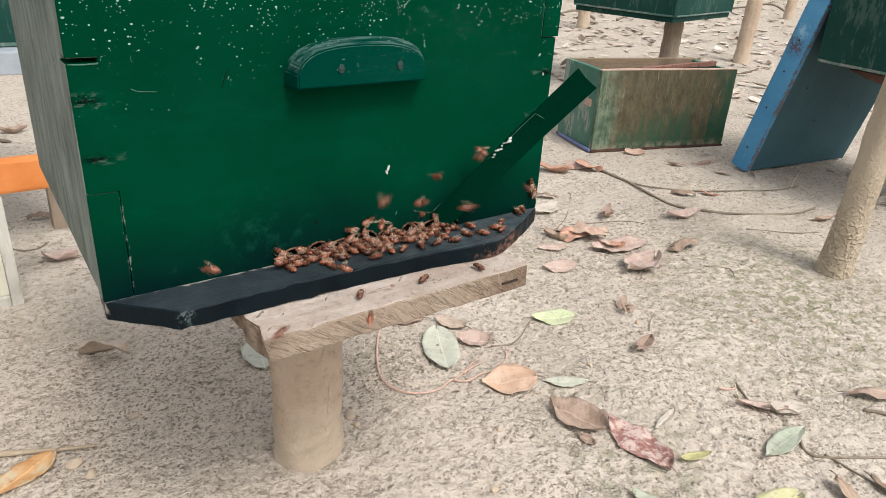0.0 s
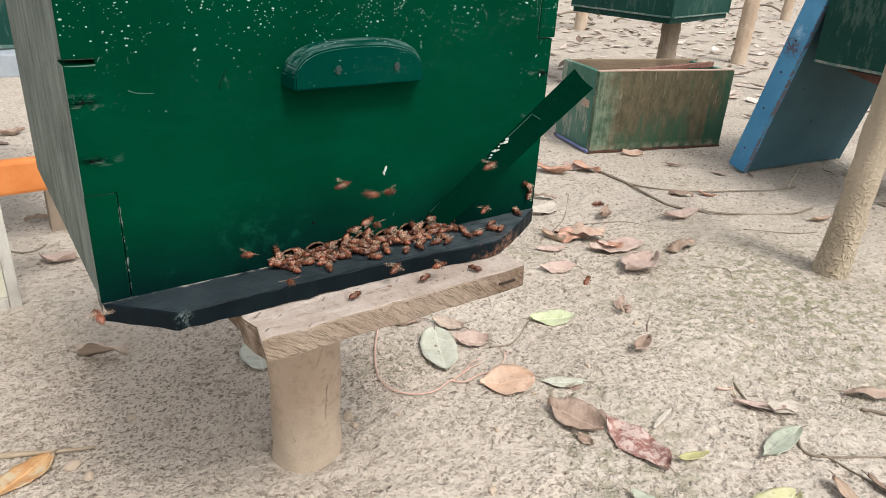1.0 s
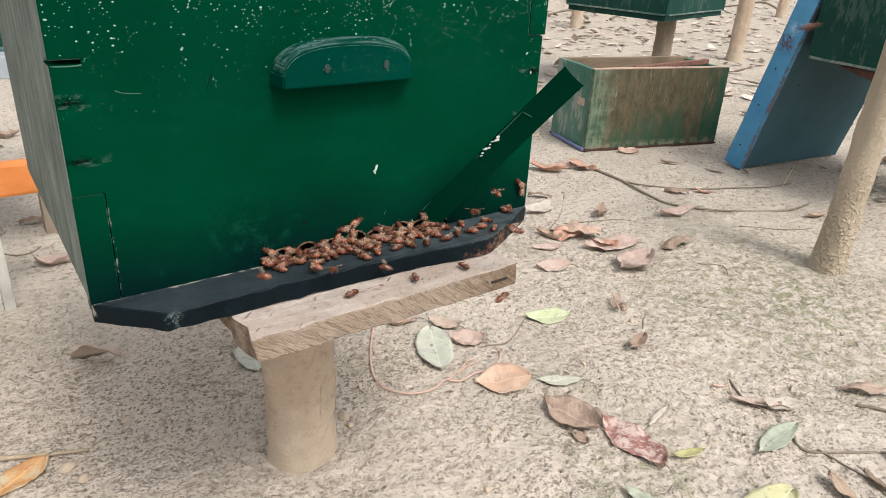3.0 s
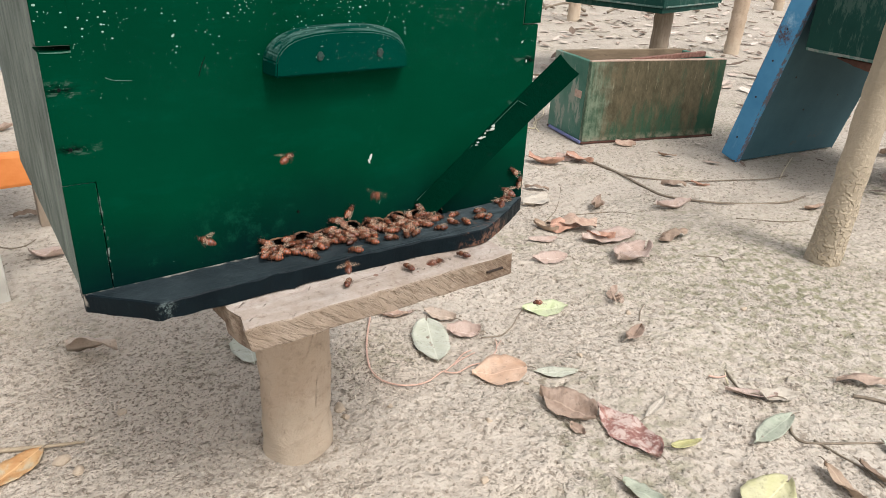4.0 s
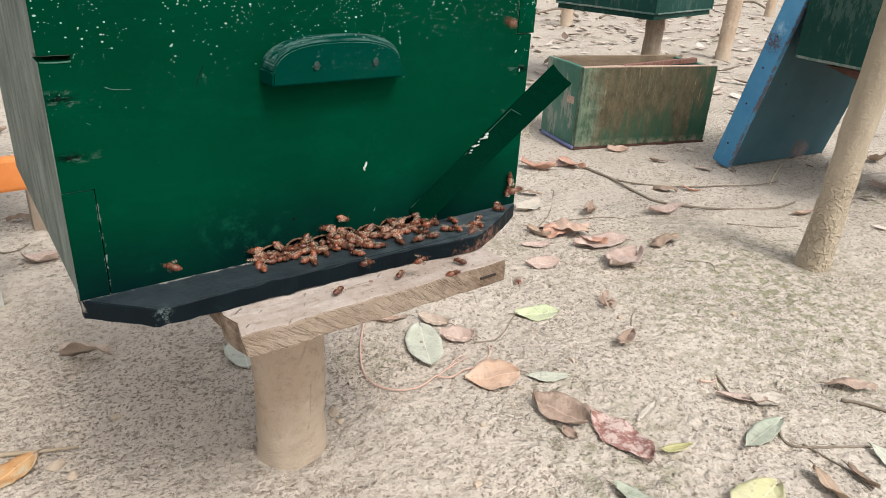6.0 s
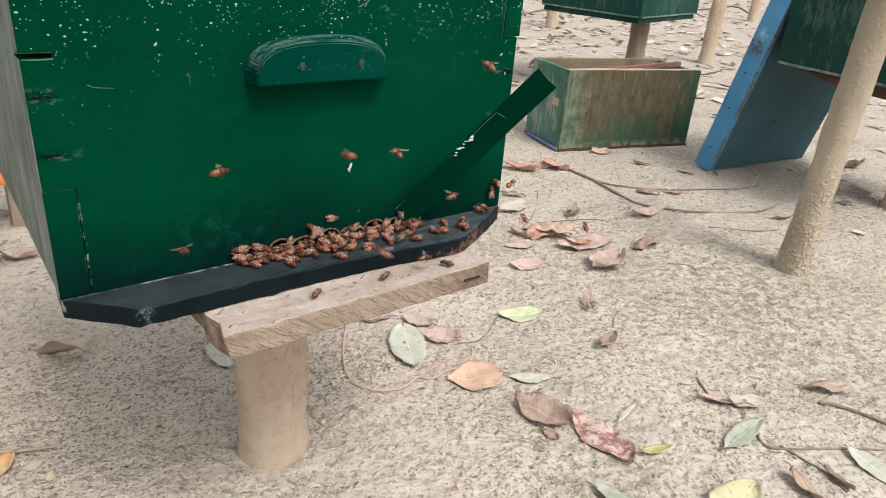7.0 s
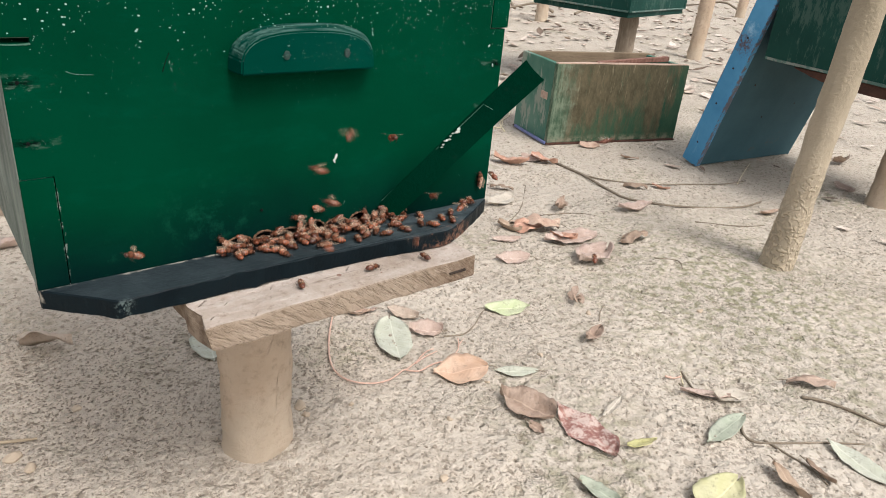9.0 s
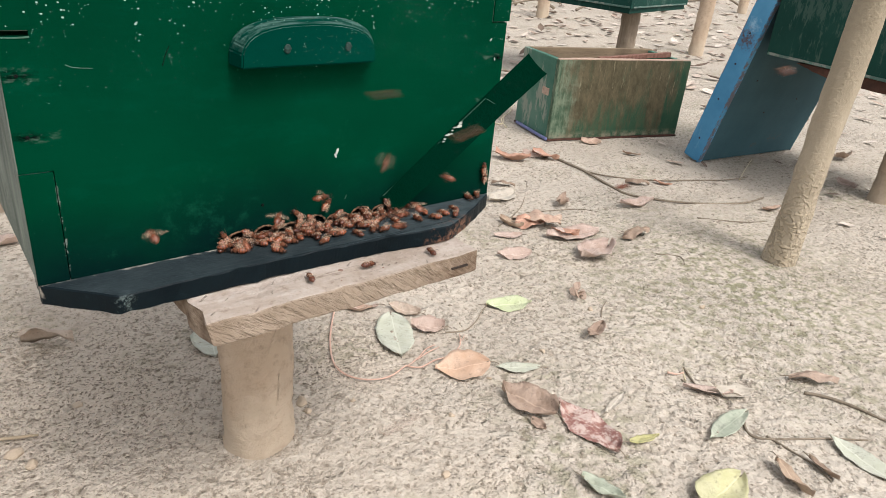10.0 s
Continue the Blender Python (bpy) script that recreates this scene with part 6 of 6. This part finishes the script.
    flight(fliers[9], [
        (0.00, 0.095, -0.093, 0.354), (0.25, 0.143, -0.080, 0.356), (0.50, 0.172, -0.062, 0.356), (0.75, 0.186, -0.092, 0.341), (1.00, 0.213, -0.055, 0.360),
        (1.25, 0.235, -0.066, 0.355), (1.50, 0.208, -0.091, 0.338), (1.75, 0.408, -0.030, 0.621), (2.00, 0.550, -0.020, 0.960), (2.25, 0.556, -0.110, 0.679),
        (2.50, 0.511, -0.127, 0.387), (2.75, 0.501, -0.092, 0.453), (3.00, 0.528, -0.109, 0.601), (3.25, 0.531, -0.110, 0.671), (3.50, 0.569, -0.060, 0.750),
        (3.75, 0.510, -0.079, 0.862), (4.00, 0.550, -0.020, 0.960), (4.25, 0.548, -0.036, 0.951), (4.50, 0.550, -0.020, 0.960), (4.75, 0.554, -0.016, 0.979),
        (5.00, 0.550, -0.020, 0.960), (5.25, 0.507, -0.037, 0.852), (5.50, 0.521, -0.046, 0.783), (5.75, 0.514, -0.059, 0.681), (6.00, 0.460, -0.110, 0.546),
        (6.25, 0.380, -0.089, 0.454), (6.50, 0.357, -0.100, 0.351), (6.75, 0.278, -0.098, 0.398), (7.00, 0.243, -0.055, 0.452), (7.25, 0.278, -0.072, 0.386),
        (7.50, 0.329, -0.055, 0.371), (7.75, 0.299, -0.084, 0.355), (8.00, 0.263, -0.064, 0.355), (8.25, 0.283, -0.063, 0.368), (8.50, 0.289, -0.076, 0.356),
        (8.75, 0.230, -0.092, 0.345), (9.00, 0.197, -0.055, 0.410), (9.25, 0.133, -0.064, 0.401), (9.50, 0.100, -0.055, 0.403), (9.75, 0.141, -0.070, 0.417),
        (10.00, 0.153, -0.055, 0.401)])
    flight(fliers[10], [
        (0.00, 0.160, -0.057, 0.372), (0.50, 0.139, -0.047, 0.371), (1.00, 0.101, -0.017, 0.380), (1.50, 0.094, -0.073, 0.357), (2.00, 0.244, -0.072, 0.357), (2.50, 0.184, -0.057, 0.368),
        (4.00, 0.145, -0.012, 0.364), (4.50, 0.145, -0.012, 0.364), (5.00, 0.145, -0.012, 0.364), (6.50, 0.145, -0.012, 0.364), (7.00, 0.224, -0.056, 0.372), (7.50, 0.193, -0.058, 0.369),
        (8.00, 0.172, -0.058, 0.361), (8.50, 0.269, -0.063, 0.365), (9.00, 0.196, -0.052, 0.372), (9.50, 0.137, -0.093, 0.350), (10.00, 0.145, -0.012, 0.364)])
    flight(fliers[11], [
        (0.00, 0.165, -0.093, 0.346), (0.50, 0.200, -0.046, 0.372), (1.00, 0.252, -0.065, 0.357), (1.50, 0.244, -0.063, 0.366), (2.00, 0.402, -0.097, 0.320), (2.50, 0.219, -0.093, 0.329),
        (4.00, 0.175, -0.016, 0.364), (4.50, 0.203, -0.016, 0.385), (5.00, 0.175, -0.016, 0.364), (6.50, 0.175, -0.016, 0.364), (7.00, 0.290, -0.028, 0.371), (7.50, 0.321, -0.063, 0.362),
        (8.00, 0.434, -0.110, 0.369), (8.50, 0.432, -0.104, 0.371), (9.00, 0.175, -0.016, 0.364), (9.50, 0.175, -0.016, 0.364), (10.00, 0.175, -0.016, 0.364)])
    flight(fliers[12], [
        (0.00, 0.211, -0.035, 0.371), (0.50, 0.230, -0.017, 0.390), (1.00, 0.205, -0.011, 0.364), (1.50, 0.205, -0.011, 0.364), (2.00, 0.315, -0.062, 0.371), (2.50, 0.232, -0.062, 0.356),
        (4.00, 0.205, -0.011, 0.364), (4.50, 0.219, -0.016, 0.394), (5.00, 0.205, -0.011, 0.364), (6.50, 0.219, -0.064, 0.357), (7.00, 0.273, -0.065, 0.356), (7.50, 0.241, -0.085, 0.357),
        (8.00, 0.332, -0.297, 0.553), (8.50, 0.351, -0.327, 0.578), (9.00, 0.205, -0.011, 0.364), (9.50, 0.205, -0.011, 0.364), (10.00, 0.205, -0.011, 0.364)])
    flight(fliers[13], [
        (0.00, 0.260, -0.016, 0.383), (0.50, 0.259, -0.017, 0.392), (1.00, 0.235, -0.014, 0.364), (1.50, 0.235, -0.014, 0.364), (2.00, 0.373, -0.044, 0.352), (2.50, 0.311, -0.036, 0.371),
        (4.00, 0.370, -0.082, 0.284), (4.50, 0.235, -0.014, 0.364), (5.00, 0.325, -0.015, 0.372), (6.50, 0.271, -0.038, 0.371), (7.00, 0.388, -0.042, 0.399), (7.50, 0.364, -0.024, 0.388),
        (8.00, 0.463, -0.102, 0.457), (8.50, 0.395, -0.016, 0.501), (9.00, 0.235, -0.014, 0.364), (9.50, 0.235, -0.014, 0.364), (10.00, 0.267, -0.054, 0.371)])
    flight(fliers[14], [
        (0.00, 0.264, -0.033, 0.371), (0.50, 0.286, -0.058, 0.371), (1.00, 0.401, -0.098, 0.321), (1.50, 0.368, -0.021, 0.389), (2.00, 0.411, -0.081, 0.359), (2.50, 0.262, -0.012, 0.364),
        (4.00, 0.262, -0.012, 0.364), (4.50, 0.220, -0.057, 0.360), (5.00, 0.248, -0.050, 0.371), (6.50, 0.250, -0.077, 0.356), (7.00, 0.391, -0.060, 0.370), (7.50, 0.262, -0.012, 0.364),
        (8.00, 0.253, -0.063, 0.357), (8.50, 0.407, -0.075, 0.370), (9.00, 0.386, -0.034, 0.398), (9.50, 0.407, -0.052, 0.392), (10.00, 0.469, -0.126, 0.399)])
    flight(fliers[15], [
        (0.00, 0.318, -0.016, 0.428), (0.50, 0.288, -0.016, 0.377), (1.00, 0.338, -0.015, 0.375), (1.50, 0.337, -0.015, 0.392), (2.00, 0.391, -0.061, 0.355), (2.50, 0.373, -0.024, 0.395),
        (4.00, 0.288, -0.015, 0.364), (4.50, 0.237, -0.056, 0.361), (5.00, 0.326, -0.093, 0.354), (6.50, 0.245, -0.093, 0.353), (7.00, 0.430, -0.104, 0.370), (7.50, 0.288, -0.015, 0.364),
        (8.00, 0.386, -0.077, 0.335), (8.50, 0.389, -0.088, 0.319), (9.00, 0.277, -0.064, 0.362), (9.50, 0.336, -0.299, 0.524), (10.00, 0.288, -0.015, 0.364)])


motions()
